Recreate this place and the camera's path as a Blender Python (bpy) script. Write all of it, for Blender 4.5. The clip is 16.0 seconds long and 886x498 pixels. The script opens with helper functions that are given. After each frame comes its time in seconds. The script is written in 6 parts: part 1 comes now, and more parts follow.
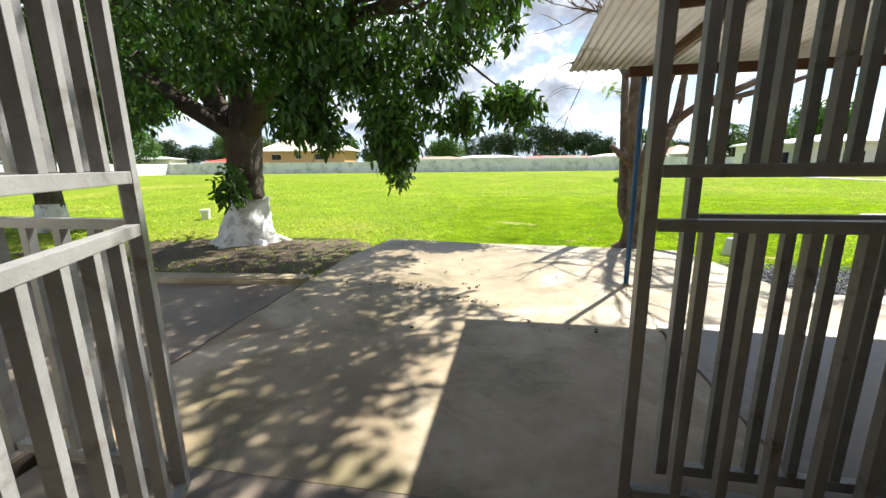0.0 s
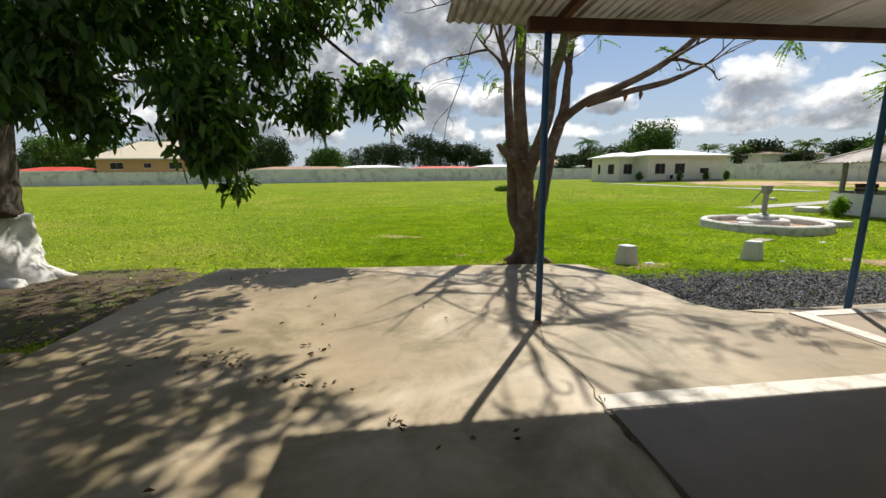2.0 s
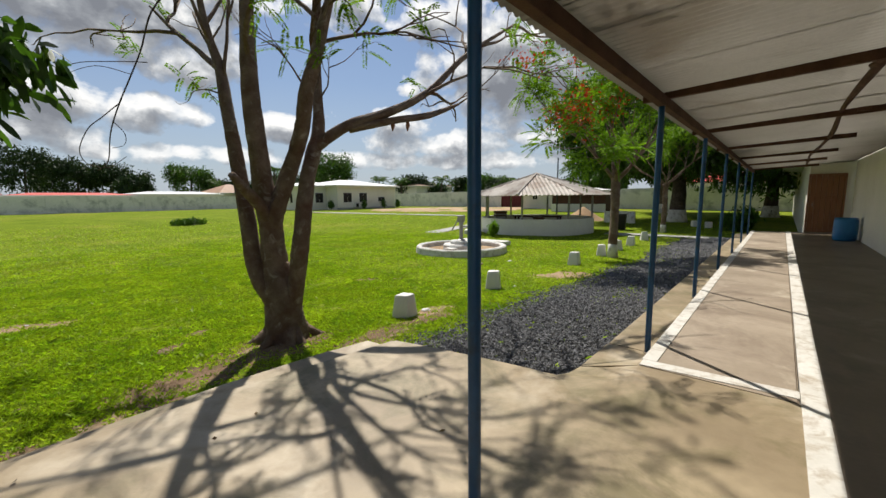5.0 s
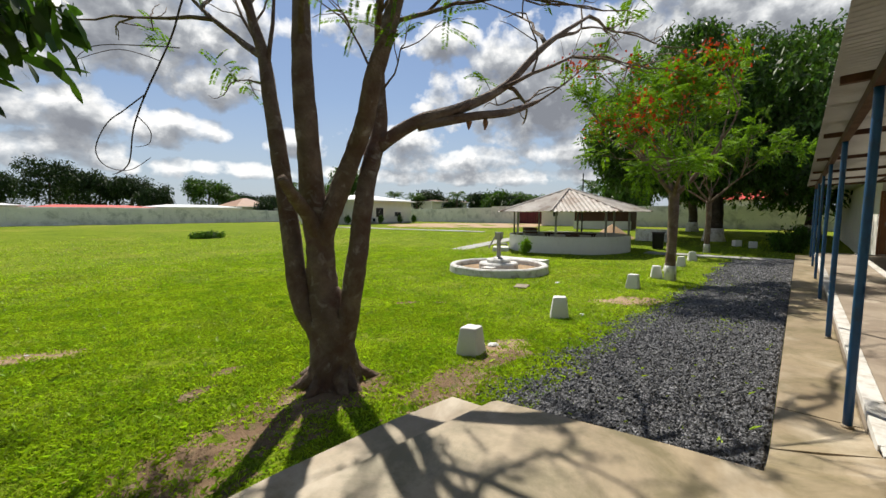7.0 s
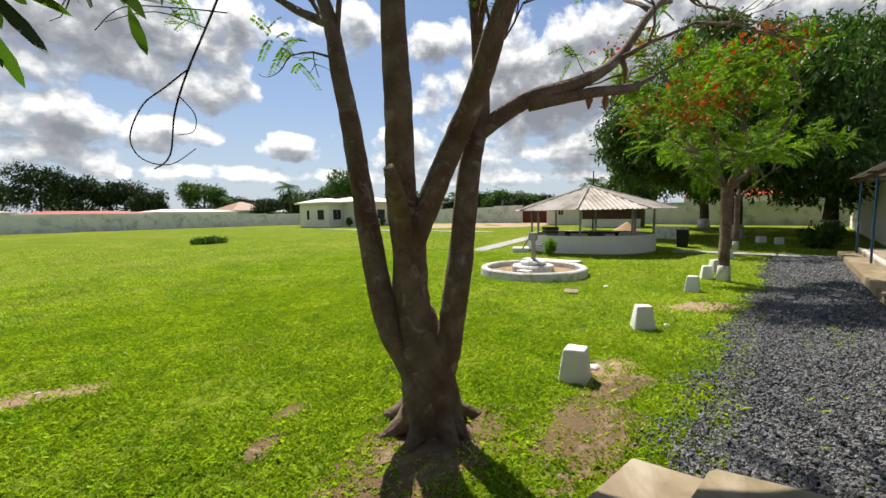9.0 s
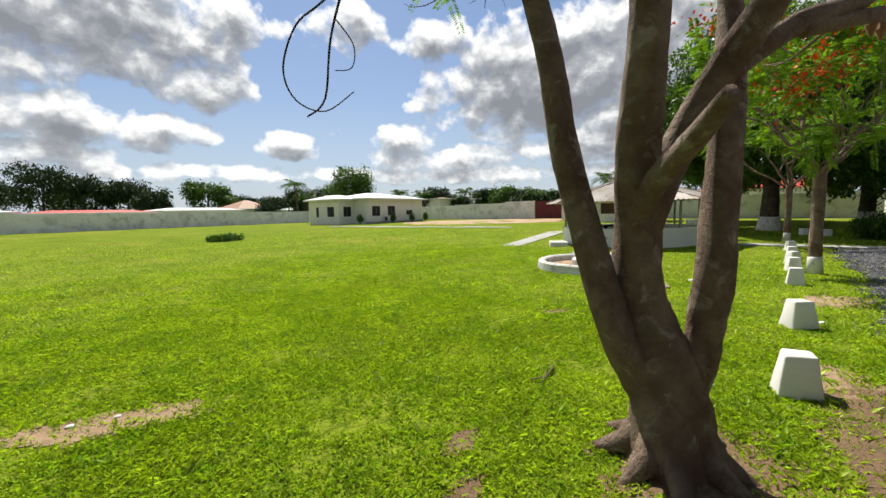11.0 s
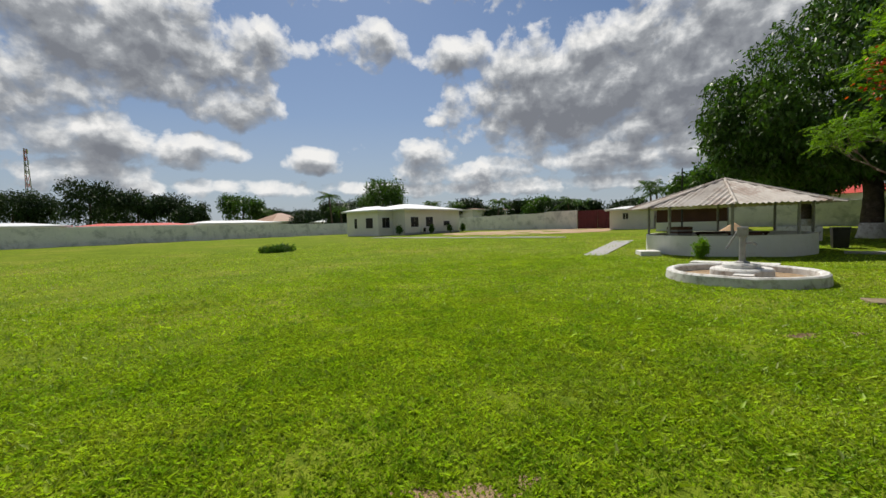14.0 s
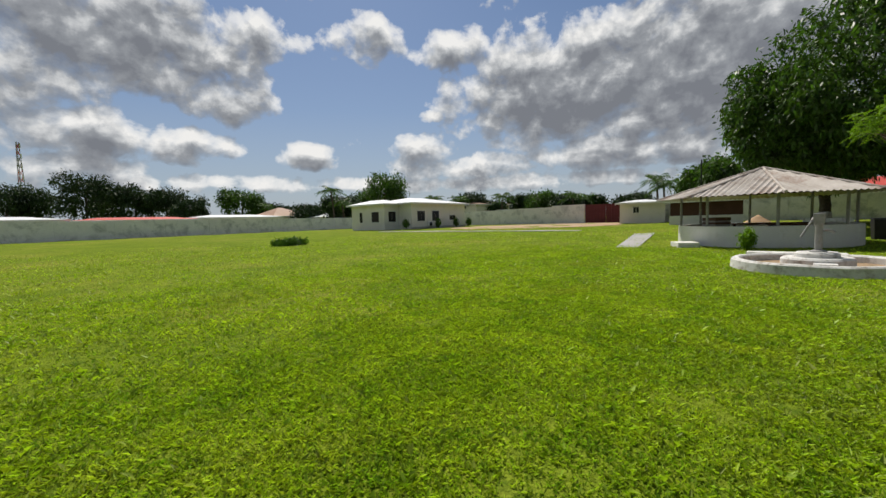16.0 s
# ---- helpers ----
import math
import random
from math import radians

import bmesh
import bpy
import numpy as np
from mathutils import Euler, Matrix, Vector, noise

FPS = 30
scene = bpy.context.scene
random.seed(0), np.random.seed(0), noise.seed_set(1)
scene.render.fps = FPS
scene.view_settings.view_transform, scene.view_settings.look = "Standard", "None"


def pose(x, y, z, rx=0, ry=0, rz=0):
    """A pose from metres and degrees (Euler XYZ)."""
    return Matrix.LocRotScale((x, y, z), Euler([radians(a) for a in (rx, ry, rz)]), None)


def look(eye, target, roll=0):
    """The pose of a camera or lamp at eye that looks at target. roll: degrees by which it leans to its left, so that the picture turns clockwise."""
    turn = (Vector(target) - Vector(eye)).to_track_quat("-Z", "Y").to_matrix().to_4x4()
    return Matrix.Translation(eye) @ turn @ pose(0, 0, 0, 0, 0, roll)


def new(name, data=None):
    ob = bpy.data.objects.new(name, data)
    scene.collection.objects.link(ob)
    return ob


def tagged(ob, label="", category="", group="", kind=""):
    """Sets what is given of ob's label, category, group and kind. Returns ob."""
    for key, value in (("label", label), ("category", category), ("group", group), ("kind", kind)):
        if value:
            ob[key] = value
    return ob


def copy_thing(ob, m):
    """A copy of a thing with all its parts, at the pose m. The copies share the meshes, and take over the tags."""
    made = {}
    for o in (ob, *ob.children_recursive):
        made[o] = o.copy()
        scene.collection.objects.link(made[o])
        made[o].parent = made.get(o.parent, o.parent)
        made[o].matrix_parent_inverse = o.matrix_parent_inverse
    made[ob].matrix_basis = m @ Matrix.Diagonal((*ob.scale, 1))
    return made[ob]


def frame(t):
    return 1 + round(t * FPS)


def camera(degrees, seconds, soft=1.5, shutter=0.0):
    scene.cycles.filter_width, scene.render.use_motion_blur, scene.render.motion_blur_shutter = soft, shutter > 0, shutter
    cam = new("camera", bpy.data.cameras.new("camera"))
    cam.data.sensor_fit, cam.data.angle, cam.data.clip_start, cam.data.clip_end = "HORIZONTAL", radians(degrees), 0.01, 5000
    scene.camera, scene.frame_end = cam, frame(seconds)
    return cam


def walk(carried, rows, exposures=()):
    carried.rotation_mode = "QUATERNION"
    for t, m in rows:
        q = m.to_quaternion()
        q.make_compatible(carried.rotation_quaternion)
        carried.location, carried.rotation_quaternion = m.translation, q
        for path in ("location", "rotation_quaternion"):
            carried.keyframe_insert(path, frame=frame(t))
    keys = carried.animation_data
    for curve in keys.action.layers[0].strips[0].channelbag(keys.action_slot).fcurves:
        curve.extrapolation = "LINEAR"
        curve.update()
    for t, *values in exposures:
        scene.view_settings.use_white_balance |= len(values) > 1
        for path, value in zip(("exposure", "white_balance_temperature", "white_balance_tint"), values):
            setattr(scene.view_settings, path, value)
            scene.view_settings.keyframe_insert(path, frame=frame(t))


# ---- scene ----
cam = camera(96.5, 16.0)
walk(cam, [
    (0, look((-4.494, -4.857, 1.614), (-4.82, -2.929, 1.191), -0.7)),
    (0.5, look((-4.467, -4.269, 1.496), (-4.782, -2.334, 1.099), -0.2)),
    (1, look((-4.42, -3.846, 1.487), (-4.732, -1.908, 1.102), -0.2)),
    (1.5, look((-4.392, -3.47, 1.467), (-4.643, -1.523, 1.082), -0.1)),
    (2, look((-4.275, -3.175, 1.452), (-4.057, -1.223, 1.076), -0.6)),
    (2.5, look((-4.205, -2.9, 1.49), (-3.404, -1.106, 1.118), -0.1)),
    (3, look((-4.211, -2.608, 1.549), (-2.984, -1.072, 1.183), 0.1)),
    (3.2, look((-4.233, -2.482, 1.568), (-2.895, -1.039, 1.211), 0.0)),
    (5.3, look((-4.42, -0.814, 1.654), (-2.911, 0.474, 1.404), -0.7)),
    (5.5, look((-4.323, -0.745, 1.608), (-2.839, 0.578, 1.393), -0.5)),
    (6, look((-4.287, -0.368, 1.592), (-2.805, 0.961, 1.399), -0.4)),
    (6.5, look((-4.276, 0.013, 1.608), (-2.794, 1.343, 1.424), -0.0)),
    (7, look((-4.185, 0.359, 1.618), (-2.705, 1.693, 1.438), 0.0)),
    (7.5, look((-4.141, 0.715, 1.629), (-2.655, 2.043, 1.454), 0.2)),
    (8, look((-4.122, 1.08, 1.644), (-2.629, 2.4, 1.472), 0.3)),
    (8.2, look((-4.105, 1.214, 1.634), (-2.61, 2.532, 1.465), -0.1)),
    (10.3, look((-4.668, 2.862, 1.612), (-3.172, 4.178, 1.432), -1.2)),
    (10.5, look((-4.657, 3.053, 1.57), (-3.161, 4.368, 1.387), -1.0)),
    (11, look((-4.687, 3.603, 1.435), (-3.192, 4.919, 1.247), -1.4)),
    (11.5, look((-4.765, 4.137, 1.379), (-3.281, 5.463, 1.186), -1.6)),
    (12, look((-4.869, 4.651, 1.365), (-3.398, 5.998, 1.216), -1.6)),
    (12.5, look((-5.004, 5.125, 1.344), (-3.546, 6.488, 1.21), -1.5)),
    (13, look((-5.099, 5.578, 1.306), (-3.656, 6.957, 1.177), -1.7)),
    (13.5, look((-5.186, 6.009, 1.255), (-3.757, 7.404, 1.135), -1.5)),
    (14, look((-5.296, 6.331, 1.278), (-3.87, 7.728, 1.155), -1.8)),
    (14.5, look((-5.408, 6.781, 1.228), (-3.975, 8.171, 1.106), -1.8)),
    (15, look((-5.486, 7.161, 1.185), (-4.053, 8.551, 1.058), -1.7)),
    (15.5, look((-5.651, 7.473, 1.145), (-4.22, 8.863, 1.011), -1.6)),
    (16, look((-5.755, 7.824, 1.101), (-4.317, 9.207, 0.956), -1.8)),
], exposures=[(0.0, 1.45, 6250, 10), (0.5, 1.15, 6350, 10), (1.0, 0.85, 6550, 10), (1.5, 0.62, 6600, 10), (2.0, 0.42, 6600, 10), (3.0, 0.28, 6650, 10), (5.5, 0.28, 6600, 10), (8.0, 0.5, 6650, 10), (10.5, 0.6, 6700, 10), (11.5, 0.45, 6700, 10), (12.5, 0.2, 6650, 10), (13.5, 0.05, 6600, 10), (16.0, 0.0, 6600, 10)])

# ---- world: clear tropical sky with cumulus ----
SUN = Vector((1.0, 1.52, 2.42)).normalized()
SUN_EL, SUN_AZ = math.asin(SUN.z), math.atan2(SUN.x, SUN.y)
world = bpy.data.worlds.new("world")
scene.world = world
world.use_nodes = True


def node(tree, kind, **kw):
    n = tree.nodes.new(kind)
    for k, v in kw.items():
        if k == "op":
            n.operation = v
        elif k == "blend":
            n.blend_type = v
    return n


def maths(tree, op, a, b=None, c=None, clamp=False):
    n = tree.nodes.new("ShaderNodeMath")
    n.operation, n.use_clamp = op, clamp
    for i, v in enumerate((a, b, c)):
        if v is None:
            continue
        if isinstance(v, (int, float)):
            n.inputs[i].default_value = v
        else:
            tree.links.new(v, n.inputs[i])
    return n.outputs[0]


def mixrgb(tree, fac, a, b, blend="MIX"):
    n = tree.nodes.new("ShaderNodeMix")
    n.data_type, n.blend_type = "RGBA", blend
    for sock, v in ((n.inputs[0], fac), (n.inputs[6], a), (n.inputs[7], b)):
        if isinstance(v, (int, float)):
            sock.default_value = v
        elif isinstance(v, tuple):
            sock.default_value = (*v, 1)
        else:
            tree.links.new(v, sock)
    return n.outputs[2]


def noise_tex(tree, scale, detail=6, rough=0.55, vector=None, distortion=0.0):
    n = tree.nodes.new("ShaderNodeTexNoise")
    n.inputs["Scale"].default_value, n.inputs["Detail"].default_value = scale, detail
    n.inputs["Roughness"].default_value, n.inputs["Distortion"].default_value = rough, distortion
    if vector is not None:
        tree.links.new(vector, n.inputs["Vector"])
    return n.outputs["Fac"]


def ramp(tree, fac, stops):
    n = tree.nodes.new("ShaderNodeValToRGB")
    e = n.color_ramp.elements
    while len(e) < len(stops):
        e.new(0.5)
    for el, (p, c) in zip(e, stops):
        el.position = p
        el.color = (*c, 1) if isinstance(c, tuple) else (c, c, c, 1)
    tree.links.new(fac, n.inputs[0])
    return n.outputs[0]


def build_world():
    tr = world.node_tree
    tr.nodes.clear()
    out = tr.nodes.new("ShaderNodeOutputWorld")
    bg = tr.nodes.new("ShaderNodeBackground")
    sky = tr.nodes.new("ShaderNodeTexSky")
    sky.sky_type, sky.sun_disc = "NISHITA", False
    sky.sun_elevation, sky.sun_rotation = SUN_EL, SUN_AZ
    sky.air_density, sky.dust_density, sky.ozone_density = 1.0, 0.6, 1.3
    tc = tr.nodes.new("ShaderNodeTexCoord")
    sep = tr.nodes.new("ShaderNodeSeparateXYZ")
    tr.links.new(tc.outputs["Generated"], sep.inputs[0])
    x, y, z = sep.outputs
    az = maths(tr, "MULTIPLY", maths(tr, "ARCTAN2", x, y), 180 / math.pi)
    el = maths(tr, "MULTIPLY", maths(tr, "ARCSINE", z), 180 / math.pi)
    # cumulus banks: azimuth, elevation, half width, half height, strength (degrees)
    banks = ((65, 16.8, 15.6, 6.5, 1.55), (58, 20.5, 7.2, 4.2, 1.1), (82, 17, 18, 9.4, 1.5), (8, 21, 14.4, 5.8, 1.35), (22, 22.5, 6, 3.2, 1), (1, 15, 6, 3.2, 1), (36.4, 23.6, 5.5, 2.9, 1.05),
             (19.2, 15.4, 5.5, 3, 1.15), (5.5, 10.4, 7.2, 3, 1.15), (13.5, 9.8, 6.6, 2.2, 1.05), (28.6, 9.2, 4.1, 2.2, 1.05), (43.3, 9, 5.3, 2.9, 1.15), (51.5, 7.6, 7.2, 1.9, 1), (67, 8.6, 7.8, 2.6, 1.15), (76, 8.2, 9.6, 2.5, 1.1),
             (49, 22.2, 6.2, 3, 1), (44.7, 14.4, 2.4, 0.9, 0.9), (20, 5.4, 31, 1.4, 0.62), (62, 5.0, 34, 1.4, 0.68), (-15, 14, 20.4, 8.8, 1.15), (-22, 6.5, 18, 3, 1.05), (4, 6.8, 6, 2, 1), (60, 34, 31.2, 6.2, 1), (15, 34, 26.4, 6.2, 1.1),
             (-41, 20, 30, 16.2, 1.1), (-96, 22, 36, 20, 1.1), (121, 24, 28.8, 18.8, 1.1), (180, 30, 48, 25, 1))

    def body_at(elev):
        comb = tr.nodes.new("ShaderNodeCombineXYZ")
        tr.links.new(maths(tr, "MULTIPLY", az, 0.13), comb.inputs[0])
        tr.links.new(maths(tr, "MULTIPLY", elev, 0.15), comb.inputs[1])
        puff = maths(tr, "SUBTRACT", noise_tex(tr, 1.9, 9, 0.56, comb.outputs[0], 0.15), 0.5)
        total = None
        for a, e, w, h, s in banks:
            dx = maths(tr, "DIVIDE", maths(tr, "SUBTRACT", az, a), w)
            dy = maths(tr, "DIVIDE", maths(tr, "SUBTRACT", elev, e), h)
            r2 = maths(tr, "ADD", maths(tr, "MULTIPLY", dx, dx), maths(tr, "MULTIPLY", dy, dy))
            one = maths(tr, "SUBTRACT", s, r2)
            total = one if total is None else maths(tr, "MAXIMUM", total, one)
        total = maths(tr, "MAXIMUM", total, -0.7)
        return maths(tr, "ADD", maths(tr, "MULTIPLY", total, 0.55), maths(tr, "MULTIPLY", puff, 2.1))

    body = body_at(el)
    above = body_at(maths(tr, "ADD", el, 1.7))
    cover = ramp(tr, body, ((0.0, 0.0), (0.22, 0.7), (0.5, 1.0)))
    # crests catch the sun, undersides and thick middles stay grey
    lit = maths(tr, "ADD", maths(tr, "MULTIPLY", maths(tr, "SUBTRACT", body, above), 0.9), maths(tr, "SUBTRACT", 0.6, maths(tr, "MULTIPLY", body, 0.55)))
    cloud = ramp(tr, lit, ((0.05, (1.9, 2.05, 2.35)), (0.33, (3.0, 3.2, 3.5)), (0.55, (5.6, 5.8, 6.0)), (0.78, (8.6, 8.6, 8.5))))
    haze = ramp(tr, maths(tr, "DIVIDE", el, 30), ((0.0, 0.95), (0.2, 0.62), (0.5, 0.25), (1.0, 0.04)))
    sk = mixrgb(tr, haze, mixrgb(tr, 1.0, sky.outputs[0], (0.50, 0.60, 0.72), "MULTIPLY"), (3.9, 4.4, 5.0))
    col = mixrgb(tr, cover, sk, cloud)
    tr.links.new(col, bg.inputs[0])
    bg.inputs[1].default_value = 0.1
    tr.links.new(bg.outputs[0], out.inputs[0])


build_world()
sun_data = bpy.data.lights.new("sun", "SUN")
sun_data.energy, sun_data.angle, sun_data.color = 5.0, radians(0.6), (1.0, 0.95, 0.86)
sun = new("sun", sun_data)
sun.matrix_world = look((20, 30, 60), Vector((20, 30, 60)) - SUN)


# ---- materials ----
def maths_vec(tree, vector):
    """The same coordinates moved elsewhere, so that two noises differ."""
    n = tree.nodes.new("ShaderNodeVectorMath")
    n.operation = "ADD"
    n.inputs[1].default_value = (31.7, 12.3, 5.1)
    tree.links.new(vector, n.inputs[0])
    return n.outputs[0]


def material(name, colors, scale=3.0, fine=40.0, rough=0.8, bump=0.2, metal=0.0, spec=0.3, stain=None, stain_scale=0.7, stain_at=0.6, rnd=0.0, sub=0.0, dist=0.01, coords="Object", second=None):
    """Procedural surface: two tones by a broad noise, grain by a fine one, stains with their own outline, relief."""
    m = bpy.data.materials.new(name)
    m.use_nodes = True
    tr = m.node_tree
    b = tr.nodes["Principled BSDF"]
    tc = tr.nodes.new("ShaderNodeTexCoord")
    vec = tc.outputs["Object"]
    if coords == "World":
        vec = tr.nodes.new("ShaderNodeNewGeometry").outputs["Position"]
    broad = noise_tex(tr, scale, 6, 0.6, vec)
    grain = noise_tex(tr, fine, 5, 0.65, vec)
    col = mixrgb(tr, ramp(tr, broad, ((0.35, 0.0), (0.65, 1.0))), colors[0], colors[1])
    col = mixrgb(tr, maths(tr, "MULTIPLY", grain, 0.45), col, tuple(c * 0.55 for c in colors[0]))
    if stain:
        st = noise_tex(tr, stain_scale, 8, 0.68, vec, 0.4)
        col = mixrgb(tr, ramp(tr, st, ((stain_at - 0.07, 0.0), (stain_at + 0.1, 0.85))), col, stain)
    if second:
        tone, sc, at = second
        st = noise_tex(tr, sc, 7, 0.62, maths_vec(tr, vec), 0.8)
        col = mixrgb(tr, ramp(tr, st, ((at - 0.06, 0.0), (at + 0.08, 0.8))), col, tone)
    if rnd:
        oi = tr.nodes.new("ShaderNodeObjectInfo")
        geo = tr.nodes.new("ShaderNodeNewGeometry")
        both = maths(tr, "FRACT", maths(tr, "ADD", oi.outputs["Random"], geo.outputs["Random Per Island"]))
        hs = tr.nodes.new("ShaderNodeHueSaturation")
        tr.links.new(col, hs.inputs["Color"])
        tr.links.new(maths(tr, "ADD", maths(tr, "MULTIPLY", both, 2 * rnd), 1 - rnd), hs.inputs["Value"])
        tr.links.new(maths(tr, "ADD", maths(tr, "MULTIPLY", both, 0.04 * rnd), 0.5 - 0.02 * rnd), hs.inputs["Hue"])
        col = hs.outputs[0]
    tr.links.new(col, b.inputs["Base Color"])
    b.inputs["Roughness"].default_value, b.inputs["Metallic"].default_value = rough, metal
    b.inputs["Specular IOR Level"].default_value = spec
    if bump:
        bp = tr.nodes.new("ShaderNodeBump")
        bp.inputs["Strength"].default_value, bp.inputs["Distance"].default_value = bump, dist
        tr.links.new(maths(tr, "ADD", grain, maths(tr, "MULTIPLY", broad, 0.6)), bp.inputs["Height"])
        tr.links.new(bp.outputs[0], b.inputs["Normal"])
    if sub:
        tl = tr.nodes.new("ShaderNodeBsdfTranslucent")
        tr.links.new(mixrgb(tr, 1.0, col, (0.9, 1.0, 0.35), "MULTIPLY"), tl.inputs[0])
        mx = tr.nodes.new("ShaderNodeMixShader")
        mx.inputs[0].default_value = sub
        tr.links.new(b.outputs[0], mx.inputs[1])
        tr.links.new(tl.outputs[0], mx.inputs[2])
        tr.links.new(mx.outputs[0], tr.nodes["Material Output"].inputs[0])
    return m


M_GRASS_SOIL = material("lawn_soil", ((0.145, 0.21, 0.015), (0.235, 0.3, 0.024)), 0.4, 11.0, 0.95, 1.0, stain=(0.30, 0.28, 0.055), stain_scale=0.13, stain_at=0.58, dist=0.07, spec=0.03, coords="World", second=((0.07, 0.12, 0.01), 6.5, 0.55))
M_BLADE = material("grass_blade", ((0.33, 0.47, 0.026), (0.54, 0.66, 0.055)), 0.8, 30, 0.5, 0.0, rnd=0.45, sub=0.45, spec=0.35, stain=(0.38, 0.38, 0.08), stain_scale=0.25, stain_at=0.6, coords="World", second=((0.2, 0.34, 0.02), 2.6, 0.56))
M_CONCRETE = material("worn_concrete", ((0.25, 0.19, 0.115), (0.42, 0.335, 0.215)), 0.9, 14, 0.55, 0.3, stain=(0.15, 0.125, 0.06), stain_scale=1.7, stain_at=0.53, spec=0.42, coords="World", second=((0.46, 0.39, 0.29), 0.8, 0.6))
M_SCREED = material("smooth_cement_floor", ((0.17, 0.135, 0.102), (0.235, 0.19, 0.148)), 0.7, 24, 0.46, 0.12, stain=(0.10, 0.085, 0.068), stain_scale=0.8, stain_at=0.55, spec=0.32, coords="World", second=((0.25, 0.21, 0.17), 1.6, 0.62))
M_WALK = material("veranda_cement", ((0.29, 0.235, 0.175), (0.40, 0.33, 0.255)), 1.0, 20, 0.75, 0.25, stain=(0.20, 0.155, 0.115), stain_scale=0.9, stain_at=0.56, coords="World", second=((0.44, 0.38, 0.30), 1.4, 0.62))
M_WHITE = material("white_paint", ((0.74, 0.73, 0.69), (0.80, 0.79, 0.76)), 2.0, 40, 0.7, 0.2, stain=(0.50, 0.47, 0.40), stain_scale=2.2, stain_at=0.66)
M_LIME = material("limewash", ((0.66, 0.65, 0.61), (0.78, 0.77, 0.74)), 4.0, 30, 0.9, 0.5, stain=(0.28, 0.24, 0.19), stain_scale=5.0, stain_at=0.56)
M_WALLPAINT = material("cream_wall_paint", ((0.76, 0.73, 0.65), (0.82, 0.79, 0.71)), 0.8, 25, 0.85, 0.15, stain=(0.56, 0.52, 0.44), stain_scale=0.5, stain_at=0.64)
M_OLDWALL = material("weathered_whitewashed_block", ((0.70, 0.69, 0.66), (0.82, 0.81, 0.77)), 0.5, 5, 0.95, 0.4, stain=(0.33, 0.34, 0.33), stain_scale=0.8, stain_at=0.565, coords="World")
M_BLUE = material("blue_gloss_paint", ((0.007, 0.06, 0.16), (0.012, 0.085, 0.22)), 6, 60, 0.4, 0.1, spec=0.5, stain=(0.02, 0.03, 0.04), stain_scale=4, stain_at=0.6)
M_WOOD = material("dark_stained_timber", ((0.075, 0.035, 0.022), (0.13, 0.065, 0.04)), 5, 60, 0.8, 0.4)
M_DOOR = material("brown_door_boards", ((0.22, 0.10, 0.05), (0.28, 0.13, 0.065)), 2, 40, 0.65, 0.2)
M_SHEET = material("corrugated_zinc_sheet", ((0.44, 0.42, 0.38), (0.52, 0.50, 0.46)), 0.8, 30, 0.6, 0.1, metal=0.0, stain=(0.30, 0.26, 0.21), stain_scale=0.5, stain_at=0.6, spec=0.3)
M_OLDSHEET = material("rusty_zinc_sheet", ((0.42, 0.37, 0.32), (0.58, 0.54, 0.49)), 1.2, 20, 0.7, 0.2, stain=(0.20, 0.12, 0.08), stain_scale=1.0, stain_at=0.57)
M_WHITEROOF = material("white_roof_sheet", ((0.78, 0.79, 0.80), (0.84, 0.85, 0.86)), 0.5, 10, 0.5, 0.05)
# Slightly warmer grey than M_STEEL, with darker stains, for the front gate leaf.
M_WARMSTEEL = material("warm_grey_painted_steel", ((0.26, 0.245, 0.22), (0.33, 0.31, 0.28)), 6, 80, 0.4, 0.2, spec=0.5, stain=(0.07, 0.05, 0.035), stain_scale=7, stain_at=0.62)
M_STEEL = material("grey_painted_steel", ((0.25, 0.245, 0.235), (0.34, 0.335, 0.32)), 6, 80, 0.42, 0.2, spec=0.5, stain=(0.12, 0.09, 0.065), stain_scale=7, stain_at=0.62)
M_MAROON = material("maroon_gate_paint", ((0.10, 0.018, 0.02), (0.14, 0.025, 0.028)), 1, 10, 0.6, 0.1)
M_DARKWOOD_SHADE = material("dark_boards_and_shed_shade", ((0.07, 0.03, 0.025), (0.10, 0.045, 0.035)), 1, 12, 0.8, 0.2)
M_GLASS = material("dark_window_glass", ((0.015, 0.014, 0.016), (0.03, 0.026, 0.026)), 1, 5, 0.25, 0.0, spec=0.3)
M_BARK = material("rough_brown_bark", ((0.065, 0.048, 0.036), (0.12, 0.092, 0.07)), 5, 34, 0.95, 1.0, stain=(0.17, 0.15, 0.125), stain_scale=3, stain_at=0.6, dist=0.03)
M_BARK_SMOOTH = material("smooth_grey_brown_bark", ((0.16, 0.108, 0.076), (0.29, 0.213, 0.155)), 4.5, 30, 0.85, 1.0, stain=(0.11, 0.055, 0.035), stain_scale=2.2, stain_at=0.54, dist=0.04, second=((0.40, 0.35, 0.29), 5.5, 0.63))
M_LEAF_DARK = material("dark_glossy_leaf", ((0.05, 0.105, 0.018), (0.08, 0.155, 0.027)), 2, 30, 0.46, 0.0, rnd=0.6, sub=0.4, spec=0.35)
M_LEAF_MID = material("mid_green_leaf", ((0.06, 0.13, 0.018), (0.09, 0.19, 0.024)), 2, 30, 0.5, 0.0, rnd=0.4, sub=0.4)
M_LEAF_FEATHER = material("feathery_bright_leaf", ((0.15, 0.28, 0.015), (0.22, 0.37, 0.025)), 2, 30, 0.6, 0.0, rnd=0.35, sub=0.5)
M_FLOWER = material("red_orange_blossom", ((0.55, 0.05, 0.015), (0.70, 0.10, 0.02)), 4, 30, 0.6, 0.0, rnd=0.3, sub=0.3)
